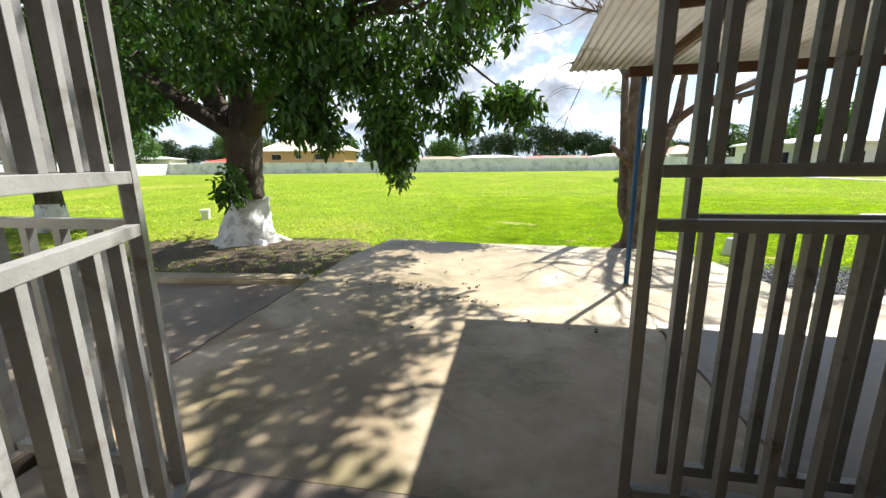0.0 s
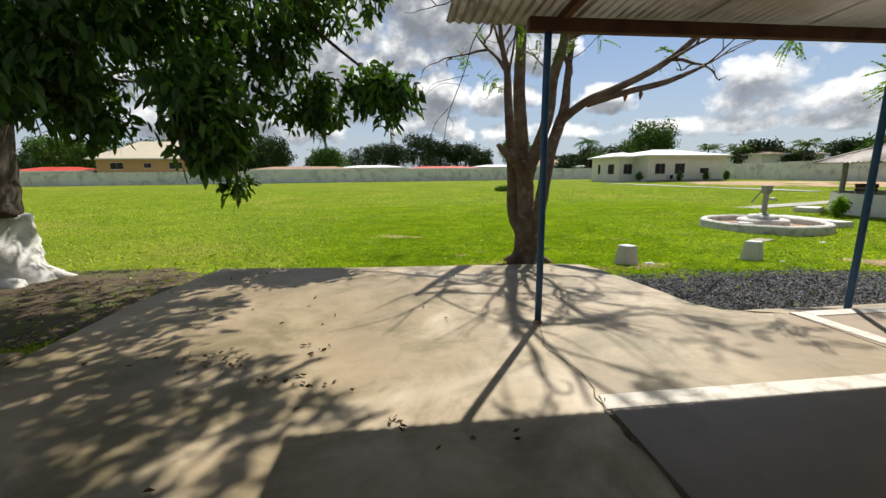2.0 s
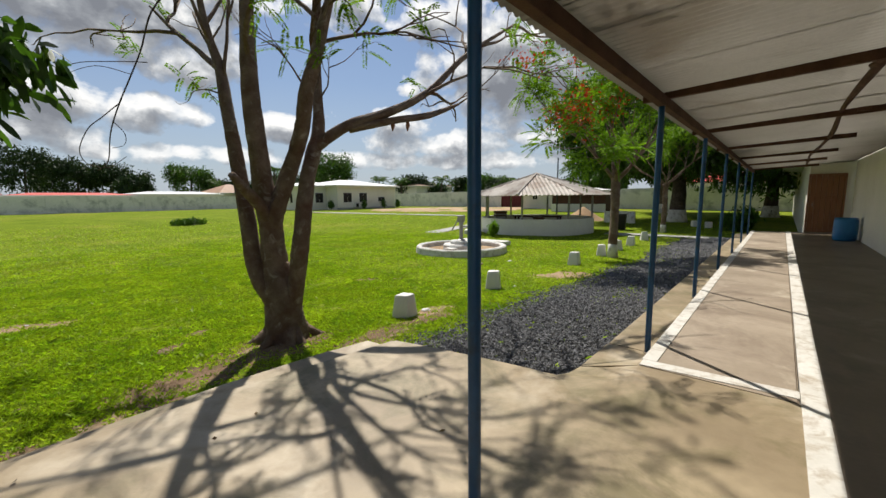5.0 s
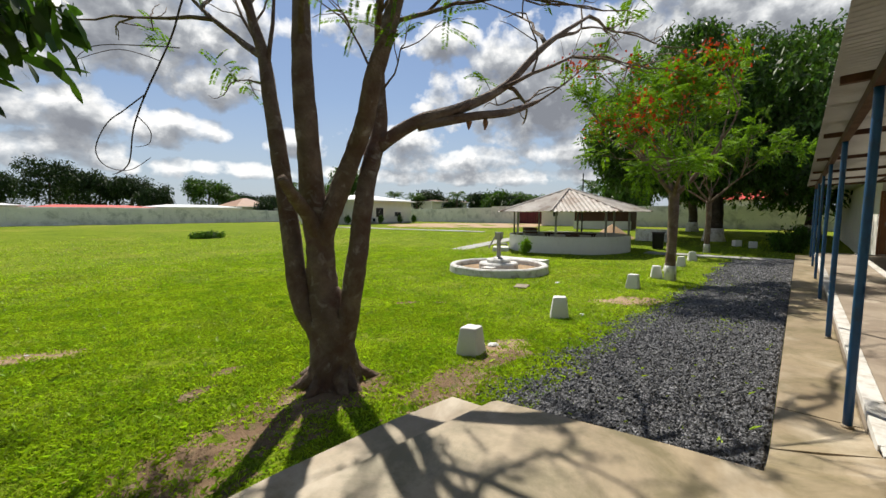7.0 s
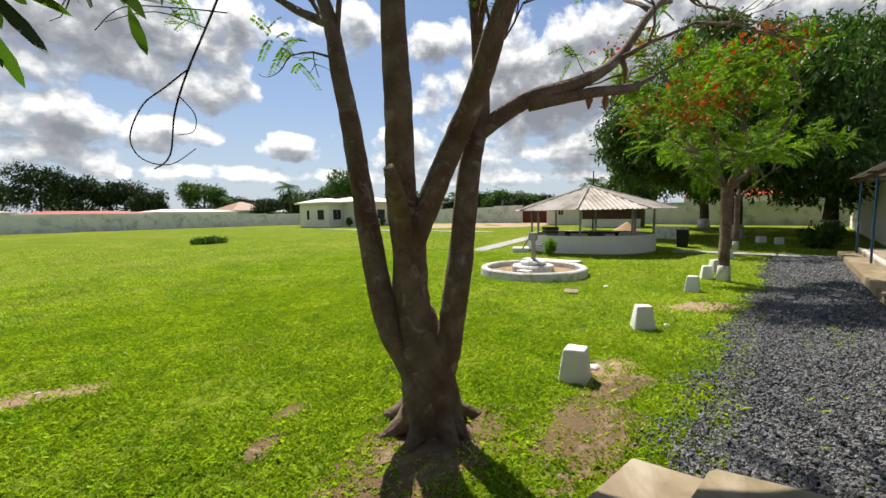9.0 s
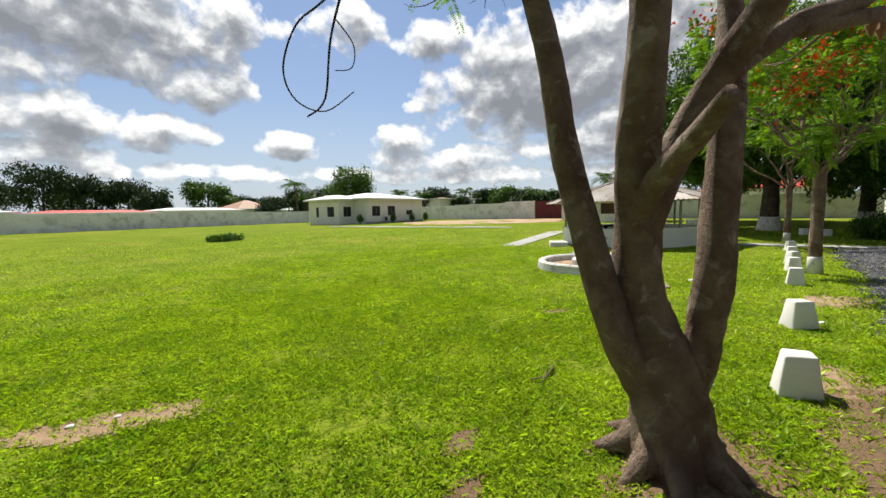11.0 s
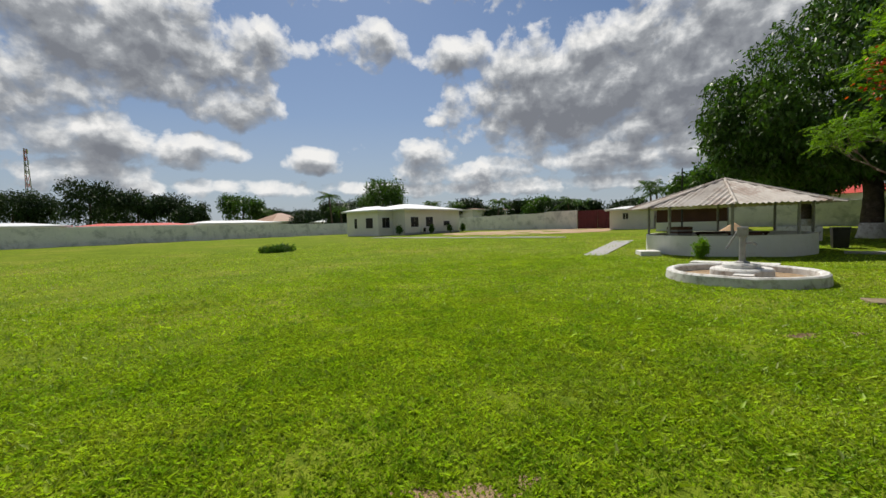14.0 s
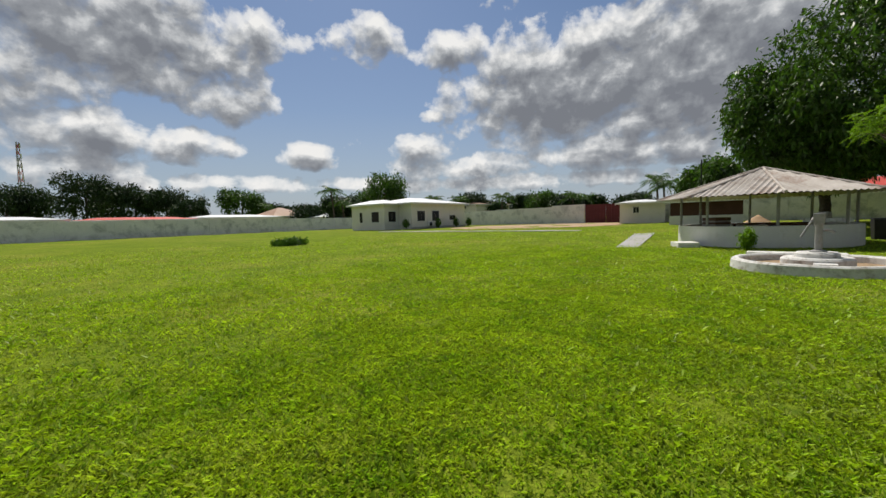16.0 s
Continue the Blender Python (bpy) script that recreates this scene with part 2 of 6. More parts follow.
M_GRAVEL = material("dark_crushed_stone", ((0.11, 0.112, 0.118), (0.22, 0.222, 0.23)), 9, 60, 0.85, 0.4, rnd=0.55)
M_GRAVELBED = material("gravel_bed", ((0.075, 0.077, 0.08), (0.12, 0.12, 0.12)), 14, 90, 0.95, 0.9, dist=0.03, coords="World", second=((0.16, 0.15, 0.12), 1.2, 0.58))
M_DIRT = material("bare_sandy_soil", ((0.36, 0.24, 0.14), (0.50, 0.36, 0.22)), 1.6, 25, 0.95, 0.9, stain=(0.16, 0.12, 0.06), stain_scale=3.2, stain_at=0.55, dist=0.04, coords="World")
# Soil darker than M_DIRT: shade by the feathery tree is in its colour.
M_SOIL = material("brown_soil_and_tree_shade", ((0.17, 0.105, 0.058), (0.26, 0.17, 0.098)), 2, 25, 0.95, 0.9, stain=(0.075, 0.085, 0.025), stain_scale=6.5, stain_at=0.6, dist=0.04, coords="World", second=((0.33, 0.25, 0.155), 3.0, 0.6))
# Dark earth with the big tree's shade put into its colour; also fills cracks.
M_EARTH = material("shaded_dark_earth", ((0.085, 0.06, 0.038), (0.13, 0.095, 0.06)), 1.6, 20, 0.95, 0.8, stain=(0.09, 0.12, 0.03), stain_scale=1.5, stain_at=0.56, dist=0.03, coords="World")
M_SAND = material("laterite_yard", ((0.40, 0.26, 0.15), (0.50, 0.36, 0.23)), 0.3, 8, 0.95, 0.3, coords="World")
M_PATH = material("grey_concrete_path", ((0.36, 0.35, 0.33), (0.44, 0.43, 0.41)), 0.8, 12, 0.85, 0.2, coords="World")
M_HOUSE = material("ochre_house_paint", ((0.50, 0.30, 0.14), (0.56, 0.35, 0.17)), 0.5, 8, 0.85, 0.1)
M_CREAMROOF = material("cream_roof_sheet", ((0.66, 0.58, 0.43), (0.72, 0.64, 0.49)), 0.4, 8, 0.6, 0.1)
M_REDROOF = material("red_roof_sheet", ((0.55, 0.06, 0.04), (0.62, 0.08, 0.05)), 0.4, 8, 0.55, 0.1)
M_RUSTROOF = material("rusty_brown_roof", ((0.33, 0.19, 0.12), (0.42, 0.26, 0.17)), 0.4, 8, 0.7, 0.1)
M_LINE = material("worn_white_line_paint", ((0.60, 0.58, 0.53), (0.72, 0.70, 0.66)), 3, 30, 0.8, 0.2, stain=(0.36, 0.30, 0.23), stain_scale=7, stain_at=0.56, coords="World")
M_LEAF_FAR = material("far_tree_leaf", ((0.022, 0.045, 0.014), (0.04, 0.075, 0.02)), 0.3, 3, 0.6, 0.0, rnd=0.4, sub=0.15)
M_BLACK = material("black_plastic", ((0.012, 0.012, 0.013), (0.02, 0.02, 0.021)), 5, 40, 0.45, 0.1)
M_BLUEPLASTIC = material("blue_plastic", ((0.03, 0.17, 0.42), (0.04, 0.21, 0.48)), 4, 40, 0.4, 0.05)
M_DRYLEAF = material("dry_leaf_litter", ((0.10, 0.065, 0.03), (0.17, 0.11, 0.05)), 5, 40, 0.85, 0.2, rnd=0.5)


# ---- mesh helpers ----
def part(name, bm, mat, parent=None, label="", smooth=False):
    me = bpy.data.meshes.new(name)
    bm.normal_update()
    bm.to_mesh(me)
    bm.free()
    me.materials.append(mat)
    if smooth:
        me.shade_smooth()
    ob = new(name, me)
    if parent is not None:
        ob.parent = parent
    if label:
        ob["label"] = label
    return ob


def raw(name, verts, faces, mat, parent=None, label="", smooth=False):
    me = bpy.data.meshes.new(name)
    me.from_pydata(verts, [], faces)
    me.materials.append(mat)
    if smooth:
        me.shade_smooth()
    ob = new(name, me)
    if parent is not None:
        ob.parent = parent
    if label:
        ob["label"] = label
    return ob


def thing(name, at=(0, 0, 0), rz=0.0, label="", category="", group="", kind=""):
    ob = new(name)
    ob.matrix_world = pose(*at, 0, 0, rz)
    ob.empty_display_size = 0.1
    return tagged(ob, label, category, group, kind)


def box(bm, lo, hi, bevel=0.0, m=None, taper=1.0):
    g = bmesh.ops.create_cube(bm, size=1.0)["verts"]
    for v in g:
        t = taper if v.co.z > 0 else 1.0
        v.co = Vector(((lo[0] + hi[0]) / 2 + v.co.x * (hi[0] - lo[0]) * t, (lo[1] + hi[1]) / 2 + v.co.y * (hi[1] - lo[1]) * t, lo[2] if v.co.z < 0 else hi[2]))
    if m is not None:
        bmesh.ops.transform(bm, matrix=m, verts=g)
    if bevel:
        ed = list({e for v in g for e in v.link_edges})
        bmesh.ops.bevel(bm, geom=ed, offset=bevel, segments=2, affect="EDGES", profile=0.6)
    return bm


def slab(bm, outline, z0, z1, bevel=0.0):
    """A plate over an outline (x, y), with z1 a number or a function of x, y."""
    top = [bm.verts.new((x, y, z1(x, y) if callable(z1) else z1)) for x, y in outline]
    low = [bm.verts.new((x, y, z0)) for x, y in outline]
    f = bm.faces.new(top)
    if f.normal.z < 0:
        f.normal_flip()
    n = len(top)
    for i in range(n):
        bm.faces.new((top[i], low[i], low[(i + 1) % n], top[(i + 1) % n]))
    bm.faces.new(low[::-1])
    bmesh.ops.recalc_face_normals(bm, faces=bm.faces)
    if bevel:
        ed = [e for e in bm.edges if e.verts[0] in top and e.verts[1] in top]
        bmesh.ops.bevel(bm, geom=ed, offset=bevel, segments=2, affect="EDGES")
    return bm


def tube(bm, pts, radii, sides=10, wobble=0.0, seed=0, caps=True):
    """A tapered limb through pts, with an uneven girth."""
    rg = random.Random(seed)
    pts = [Vector(p) for p in pts]
    rings = []
    ref = Vector((0.3, 0.9, 0.1))
    for i, p in enumerate(pts):
        d = (pts[min(i + 1, len(pts) - 1)] - pts[max(i - 1, 0)]).normalized()
        a = d.cross(ref)
        a = a.normalized() if a.length > 0.05 else d.cross(Vector((1, 0, 0))).normalized()
        b = d.cross(a)
        ring = []
        for k in range(sides):
            t = 2 * math.pi * k / sides
            r = radii[i] * (1 + wobble * (rg.random() - 0.5) + wobble * 0.8 * math.sin(3 * t + i * 0.4 + seed))
            ring.append(bm.verts.new(p + (a * math.cos(t) + b * math.sin(t)) * r))
        rings.append(ring)
    for r0, r1 in zip(rings, rings[1:]):
        for k in range(sides):
            bm.faces.new((r0[k], r0[(k + 1) % sides], r1[(k + 1) % sides], r1[k]))
    if caps:
        bm.faces.new(rings[0][::-1])
        bm.faces.new(rings[-1])
    return bm


def spline(pts, n):
    """n points per span along a smooth curve through pts."""
    P = [Vector(p) for p in pts]
    out = []
    for i in range(len(P) - 1):
        p0, p1, p2, p3 = P[max(i - 1, 0)], P[i], P[i + 1], P[min(i + 2, len(P) - 1)]
        for k in range(n):
            t = k / n
            out.append(0.5 * ((2 * p1) + (p2 - p0) * t + (2 * p0 - 5 * p1 + 4 * p2 - p3) * t * t + (3 * p1 - p0 - 3 * p2 + p3) * t ** 3))
    out.append(P[-1])
    return out


def lathe(bm, profile, sides=32, centre=(0, 0), close=False):
    rings = []
    for r, z in profile:
        rings.append([bm.verts.new((centre[0] + r * math.cos(2 * math.pi * k / sides), centre[1] + r * math.sin(2 * math.pi * k / sides), z)) for k in range(sides)])
    pairs = list(zip(rings, rings[1:])) + ([(rings[-1], rings[0])] if close else [])
    for a, b in pairs:
        for k in range(sides):
            bm.faces.new((a[k], a[(k + 1) % sides], b[(k + 1) % sides], b[k]))
    if not close:
        bm.faces.new(rings[0][::-1])
        bm.faces.new(rings[-1])
    bmesh.ops.recalc_face_normals(bm, faces=bm.faces)
    return bm


def smooth01(a, b, v):
    t = min(1.0, max(0.0, (v - a) / (b - a)))
    return t * t * (3 - 2 * t)


def lawn_z(x, y):
    """The lawn: a low bank along the slab, level in the middle, rising a little far off."""
    dx = max(-9.5 - x, 0, x - 2.0)
    d = math.hypot(dx, max(y - 2.6, 0))
    z = -0.32 + 0.17 * math.exp(-d / 1.3)
    r = math.hypot(x + 4, y)
    z += 0.42 * smooth01(20, 58, r) + 0.022 * math.sin(x * 1.1 + 1 + 0.7 * math.sin(y * 0.5)) * math.sin(y * 0.9 + 0.6 * math.sin(x * 0.6))
    return z


def gravel_top(x, y):
    """The stone strip slopes from the apron down into the lawn."""
    f = smooth01(0.45, 2.0, y)
    return (1 - f) * (-0.14 - 0.05 * smooth01(0, 6, x)) + f * (lawn_z(x, y) + 0.012)


def ground_z(x, y):
    """The lawn, dug out under the stone strip."""
    m = smooth01(-1.75, -1.35, x) * (1 - smooth01(15.9, 16.4, x)) * smooth01(0.1, 0.4, y) * (1 - smooth01(1.7, 2.3, y))
    z = lawn_z(x, y)
    return z + m * (gravel_top(x, y) - 0.07 - z)


# ---- the ground and the large structure ----
def ground():
    near = [i * 0.5 - 20 for i in range(101)]
    xs = sorted(set([-3000, -1200, -500, -250, -140, -90, -60, -45, -35, -28, -23] + near + [-1.75, -1.65, -1.35, -1.25, -1.1, -0.9, -0.75, 15.75, 16.2, 16.4] + [34, 39, 45, 52, 60, 75, 95, 130, 200, 400, 1200, 3000]))
    ys = sorted(set([-3000, -1200, -400, -150, -70, -40, -28] + [i * 0.5 - 20 for i in range(101)] + [0.1, 0.25, 0.4, 0.75, 1.25, 1.6, 1.75, 1.9, 2.1, 2.25, 2.4] + [34, 39, 45, 52, 60, 68, 75, 95, 130, 200, 400, 1200, 3000]))
    verts = [(x, y, ground_z(x, y)) for y in ys for x in xs]
    n = len(xs)
    faces = [(j * n + i, j * n + i + 1, (j + 1) * n + i + 1, (j + 1) * n + i) for j in range(len(ys) - 1) for i in range(n - 1)]
    return tagged(raw("ground", verts, faces, M_GRASS_SOIL, smooth=True), "sunlit green lawn with thin patches in the turf", "lawn", kind="structure")


ground()


def patch(name, cx, cy, rx, ry, mat, label, category, turn=0.0, seed=0, lift=0.012, rough=0.35):
    """A thin ragged sheet of bare soil lying in the lawn, broken up towards its rim."""
    c, s = math.cos(radians(turn)), math.sin(radians(turn))
    big = max(rx, ry) > 3
    verts, faces, n, rings = [], [], 96 if big else 140, 22 if big else 34
    edge = []
    for k in range(rings + 1):
        f = 0.02 + 1.25 * k / rings
        for i in range(n):
            t = 2 * math.pi * i / n
            x, y = rx * f * math.cos(t), ry * f * math.sin(t)
            X, Y = cx + c * x - s * y, cy + s * x + c * y
            q = 1.0 if big else 3.0
            edge.append(f + rough * noise.noise((X * q * 0.6, Y * q * 0.6, seed)) + rough * 0.9 * noise.noise((X * q * 2.2, Y * q * 2.2, seed + 5)) + (0 if big else 0.5 * noise.noise((X * 16, Y * 16, seed)) + 0.4 * noise.noise((X * 37, Y * 37, seed))))
            verts.append((X, Y, ground_z(X, Y) + lift * 0.6 + 0.004 + 0.008 * noise.noise((X * 5, Y * 5, 1))))
    for k in range(rings):
        for i in range(n):
            q = (k * n + i, k * n + (i + 1) % n, (k + 1) * n + (i + 1) % n, (k + 1) * n + i)
            if sum(edge[j] for j in q) / 4 < 0.92:
                faces.append(q)
    return tagged(raw(name, verts, faces, mat, smooth=True), label, category, kind="structure")


DIRT = ((-4.2, 7.93, 0.85, 0.27, -24), (-2.5, 5.4, 0.18, 0.12, 10), (-1.95, 3.9, 0.75, 0.6, 0), (0.35, 3.3, 0.5, 0.3, -10), (4.85, 3.05, 0.75, 0.42, -30), (-1.2, 3.0, 0.8, 0.4, 10), (-0.1, 3.05, 0.55, 0.28, -20),
        (1.55, 6.55, 0.32, 0.14, -30), (2.03, 6.05, 0.16, 0.07, -30), (-4.5, 3.05, 1.7, 0.38, 3), (-3.1, 3.7, 0.9, 0.4, 10), (-2.95, 5.0, 0.26, 0.12, 30))
for i, (px, py, prx, pry, pt) in enumerate(DIRT):
    patch("bare_soil", px, py, prx, pry, M_DIRT if i in (0, 3, 4) else M_SOIL, "patch of bare sandy soil worn into the lawn", "bare soil", pt, i + 1, 0.002, 0.6)
patch("bare_soil", -11.13, 2.45, 4.6, 2.5, M_EARTH, "earth under the big tree, darkened in colour for its shade, with leaf litter", "bare soil", 4, 31, 0.02, 0.2)


# concrete forecourt
def slab_z(x, y):
    return 0.16 - 0.16 * smooth01(-1.6, -0.8, x) * smooth01(-0.15, 0.4, y)


def forecourt():
    pts = [(-6.98, -3.4), (-7.03, -0.4), (-7.03, 1.1), (-6.78, 2.6), (-5.0, 2.36), (-3.2, 2.24), (-1.74, 2.06)]
    edge = [(-1.69, 2.03), (-1.5, 1.2), (-1.28, 0.43), (-0.75, 0.42), (-0.75, -0.1), (-0.75, -1.18), (-3.15, -1.18), (-3.15, -3.4)]
    outline = pts + edge
    me = bmesh.new()
    bm = slab(me, outline, -0.45, slab_z, 0.0)
    top = [f for f in bm.faces if f.normal.z > 0.7]
    bmesh.ops.triangulate(bm, faces=top)
    for _ in range(2):
        bmesh.ops.subdivide_edges(bm, edges=[e for e in bm.edges if e.calc_length() > 0.5], cuts=1, use_grid_fill=False)
        bmesh.ops.triangulate(bm, faces=[f for f in bm.faces if len(f.verts) > 4])
    for v in bm.verts:
        if v.co.z > -0.3:
            v.co.z = slab_z(v.co.x, v.co.y) + (0 if v.co.z > 0 else 0)
    return tagged(part("forecourt", bm, M_CONCRETE), "worn concrete forecourt slab with a thick broken edge", "concrete slab", kind="structure")


forecourt()
bm = slab(bmesh.new(), [(-5.0, 2.375), (-4.9, 2.57), (-3.2, 2.61), (-2.3, 2.56), (-1.72, 2.47), (-1.67, 2.06), (-1.735, 2.075), (-3.2, 2.255)], -0.45, 0.07, 0.015)
tagged(part("slab_step", bm, M_CONCRETE), "lower concrete step along the slab edge", "step", kind="structure")
bm = slab(bmesh.new(), [(-14, -4.3), (-7.0, -4.3), (-7.05, -0.4), (-14, -1.0)], -0.4, 0.13, 0.01)
tagged(part("side_pavement", bm, M_SCREED), "grey cement pavement beside the forecourt", "pavement", kind="structure")
bm = slab(bmesh.new(), [(-14, -0.98), (-7.05, -0.38), (-7.06, -0.1), (-14, -0.65)], -0.4, 0.19, 0.02)
tagged(part("kerb", bm, M_CONCRETE), "raised concrete kerb at the edge of the pavement", "kerb", kind="structure")
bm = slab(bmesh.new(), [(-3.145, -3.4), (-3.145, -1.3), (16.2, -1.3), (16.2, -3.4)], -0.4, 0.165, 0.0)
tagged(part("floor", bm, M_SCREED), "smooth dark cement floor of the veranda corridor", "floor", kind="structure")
bm = slab(bmesh.new(), [(-0.745, -1.165), (-0.745, -0.1), (16.2, -0.1), (16.2, -1.165)], -0.4, 0.16, 0.012)
tagged(part("walkway", bm, M_WALK), "raised cement walkway along the veranda posts", "walkway", kind="structure")
bm = slab(bmesh.new(), [(0.05, -0.095), (0.05, 0.42), (16.4, 0.42), (16.4, -0.095)], -0.45, 0.0, 0.012)
tagged(part("apron", bm, M_CONCRETE), "low concrete apron below the walkway", "apron", kind="structure")
bm = slab(bmesh.new(), [(-0.745, -0.095), (-0.745, 0.42), (0.046, 0.42), (0.046, -0.095)], -0.45, lambda x, y: (0.0 if x > -0.5 else (0.155 if y < 0 else 0.003)))
bmesh.ops.triangulate(bm, faces=[f for f in bm.faces if f.normal.z > 0.5])
tagged(part("apron_ramp", bm, M_CONCRETE), "short concrete ramp from the forecourt to the apron", "ramp", kind="structure")
# painted white lines on the floor
bm = slab(bmesh.new(), [(-3.17, -1.315), (-3.14, -1.175), (16.2, -1.16), (16.2, -1.31)], 0.1, 0.168, 0.001)
tagged(part("floor_line", bm, M_LINE), "white painted line edging the corridor floor", "painted line", kind="structure")
bm = slab(bmesh.new(), [(-0.66, -1.17), (-0.52, -1.17), (-0.6, -0.1), (-0.74, -0.1)], 0.1, 0.166, 0.002)
tagged(part("floor_line", bm, M_LINE), "white painted line across the start of the walkway", "painted line", kind="structure")
bm = box(bmesh.new(), (-0.595, -0.21, 0.1), (16.2, -0.088, 0.168), 0.006)
tagged(part("floor_line", bm, M_LINE), "white painted edge of the raised walkway", "painted line", kind="structure")


def crack(points, width, seed):
    rg = random.Random(seed)
    pts = []
    for a, b in zip(points, points[1:]):
        for k in range(9):
            t = k / 9
            pts.append((a[0] + (b[0] - a[0]) * t + rg.uniform(-1, 1) * 0.014, a[1] + (b[1] - a[1]) * t + rg.uniform(-1, 1) * 0.014))
    verts, faces = [], []
    for i, (x, y) in enumerate(pts):
        d = Vector((pts[min(i + 1, len(pts) - 1)][0] - pts[max(i - 1, 0)][0], pts[min(i + 1, len(pts) - 1)][1] - pts[max(i - 1, 0)][1], 0)).normalized()
        w = width * (0.5 + rg.random())
        for s in (-1, 1):
            X, Y = x - d.y * s * w, y + d.x * s * w
            verts.append((X, Y, slab_z(X, Y) + 0.0045))
    for i in range(len(pts) - 1):
        faces.append((2 * i, 2 * i + 1, 2 * i + 3, 2 * i + 2))
    tagged(raw("floor_crack", verts, faces, M_EARTH), "dark earth-filled crack in the concrete", "crack", kind="structure")


crack([(-3.18, -1.35), (-3.12, -0.9), (-3.22, -0.5), (-3.05, 0.1)], 0.003, 3)
crack([(-3.15, -1.35), (-3.15, -2.2), (-3.15, -3.3)], 0.02, 4)
crack([(-6.98, -3.3), (-7.0, -1.5), (-7.02, -0.4)], 0.012, 5)

# gravel strip
GRAVEL = [(-1.24, 0.45), (-1.64, 2.0), (-0.76, 2.3), (0.9, 2.25), (2.2, 2.4), (3.6, 2.33), (6.0, 2.25), (8.0, 2.1), (10.7, 2.18), (15.9, 2.1), (16.3, 0.45)]


def in_poly(x, y, poly):
    hit = False
    for (x1, y1), (x2, y2) in zip(poly, poly[1:] + poly[:1]):
        if (y1 > y) != (y2 > y) and x < (x2 - x1) * (y - y1) / (y2 - y1) + x1:
            hit = not hit
    return hit


def gravel():
    verts, faces, at = [], [], {}
    for i in range(150):
        for j in range(17):
            x, y = -1.72 + 0.12 * i, 0.43 + 0.12 * j
            rag = 0.3 * noise.noise((x * 1.3, y * 2, 0)) + 0.12 * noise.noise((x * 5, y * 5, 3))
            if not in_poly(x + 0.06, y + 0.06 - rag * (y > 1.4), GRAVEL):
                continue
            quad = []
            for p in ((i, j), (i + 1, j), (i + 1, j + 1), (i, j + 1)):
                if p not in at:
                    at[p] = len(verts)
                    X, Y = -1.72 + 0.12 * p[0], 0.43 + 0.12 * p[1]
                    verts.append((X, Y, gravel_top(X, Y) - 0.012 + 0.012 * noise.noise((X * 4, Y * 4, 0))))
                quad.append(at[p])
            faces.append(quad)
    tagged(raw("gravel_bed", verts, faces, M_GRAVELBED, smooth=True), "strip of dark crushed stone beside the veranda", "gravel", kind="structure")
    rg = np.random.RandomState(4)
    base = np.array([(1, 0, 0), (-1, 0, 0), (0, 1, 0), (0, -1, 0), (0, 0, 1), (0, 0, -1)], float)
    tri = [(0, 2, 4), (2, 1, 4), (1, 3, 4), (3, 0, 4), (2, 0, 5), (1, 2, 5), (3, 1, 5), (0, 3, 5)]
    verts, faces = [], []
    for _ in range(72000):
        x = -1.65 + 17.6 * rg.rand() ** 1.8
        y = 0.44 + 2.6 * rg.rand()
        fringe = 0.3 * noise.noise((x * 1.3, y * 2, 0)) + 0.12 * noise.noise((x * 5, y * 5, 3)) + abs(rg.normal()) * 0.16
        if not in_poly(x, y - fringe * (y > 1.4), GRAVEL):
            continue
        s = (0.0095 + 0.012 * rg.rand()) * (1 + 0.06 * max(x, 0))
        m = Euler(rg.rand(3) * 6.28).to_matrix()
        o = len(verts)
        sc = s * (0.6 + 0.7 * rg.rand(3))
        z = max(gravel_top(x, y) if y < 2.3 else -9, ground_z(x, y)) + 0.006 + 0.012 * rg.rand()
        for b in base:
            p = m @ Vector(b * sc)
            verts.append((x + p.x, y + p.y, z + p.z))
        faces += [(a + o, b + o, c + o) for a, b, c in tri]
    tagged(raw("gravel", verts, faces, M_GRAVEL), "loose dark grey crushed stones", "gravel", kind="stuff")


gravel()

# yard beyond: laterite drive and paths
patch("laterite_yard", 36.87, 32.72, 11.5, 8.5, M_SAND, "bare reddish laterite drive inside the far gate", "driveway", -38, 9, 0.02, 0.18)
bm = slab(bmesh.new(), [(16.45, 0.3), (16.45, 5.9), (17.3, 5.9), (17.3, 0.3)], -0.6, -0.27, 0.01)
tagged(part("path", bm, M_PATH), "narrow grey concrete path across the lawn", "path", kind="structure")
bm = slab(bmesh.new(), [(11.85, 14.29), (12.17, 13.49), (23.62, 16.03), (22.89, 17.12)], -0.6, lambda x, y: ground_z(x, y) + 0.012, 0.0)
tagged(part("path", bm, M_PATH), "grey concrete path leading away from the shelter", "path", kind="structure")
for i in range(14):
    x0, y0 = 20.16 + i * 0.38, 42.37 - i * 1.44
    x1, y1 = 20.16 + (i + 1) * 0.38, 42.37 - (i + 1) * 1.44
    bm = slab(bmesh.new(), [(x0, y0), (x1, y1), (x1 + 1.0, y1 + 0.3), (x0 + 1.0, y0 + 0.3)], -0.6, lambda x, y: ground_z(x, y) + 0.05, 0.0)
    tagged(part("path", bm, M_PATH), "pale concrete strip edging the drive", "path", kind="structure")


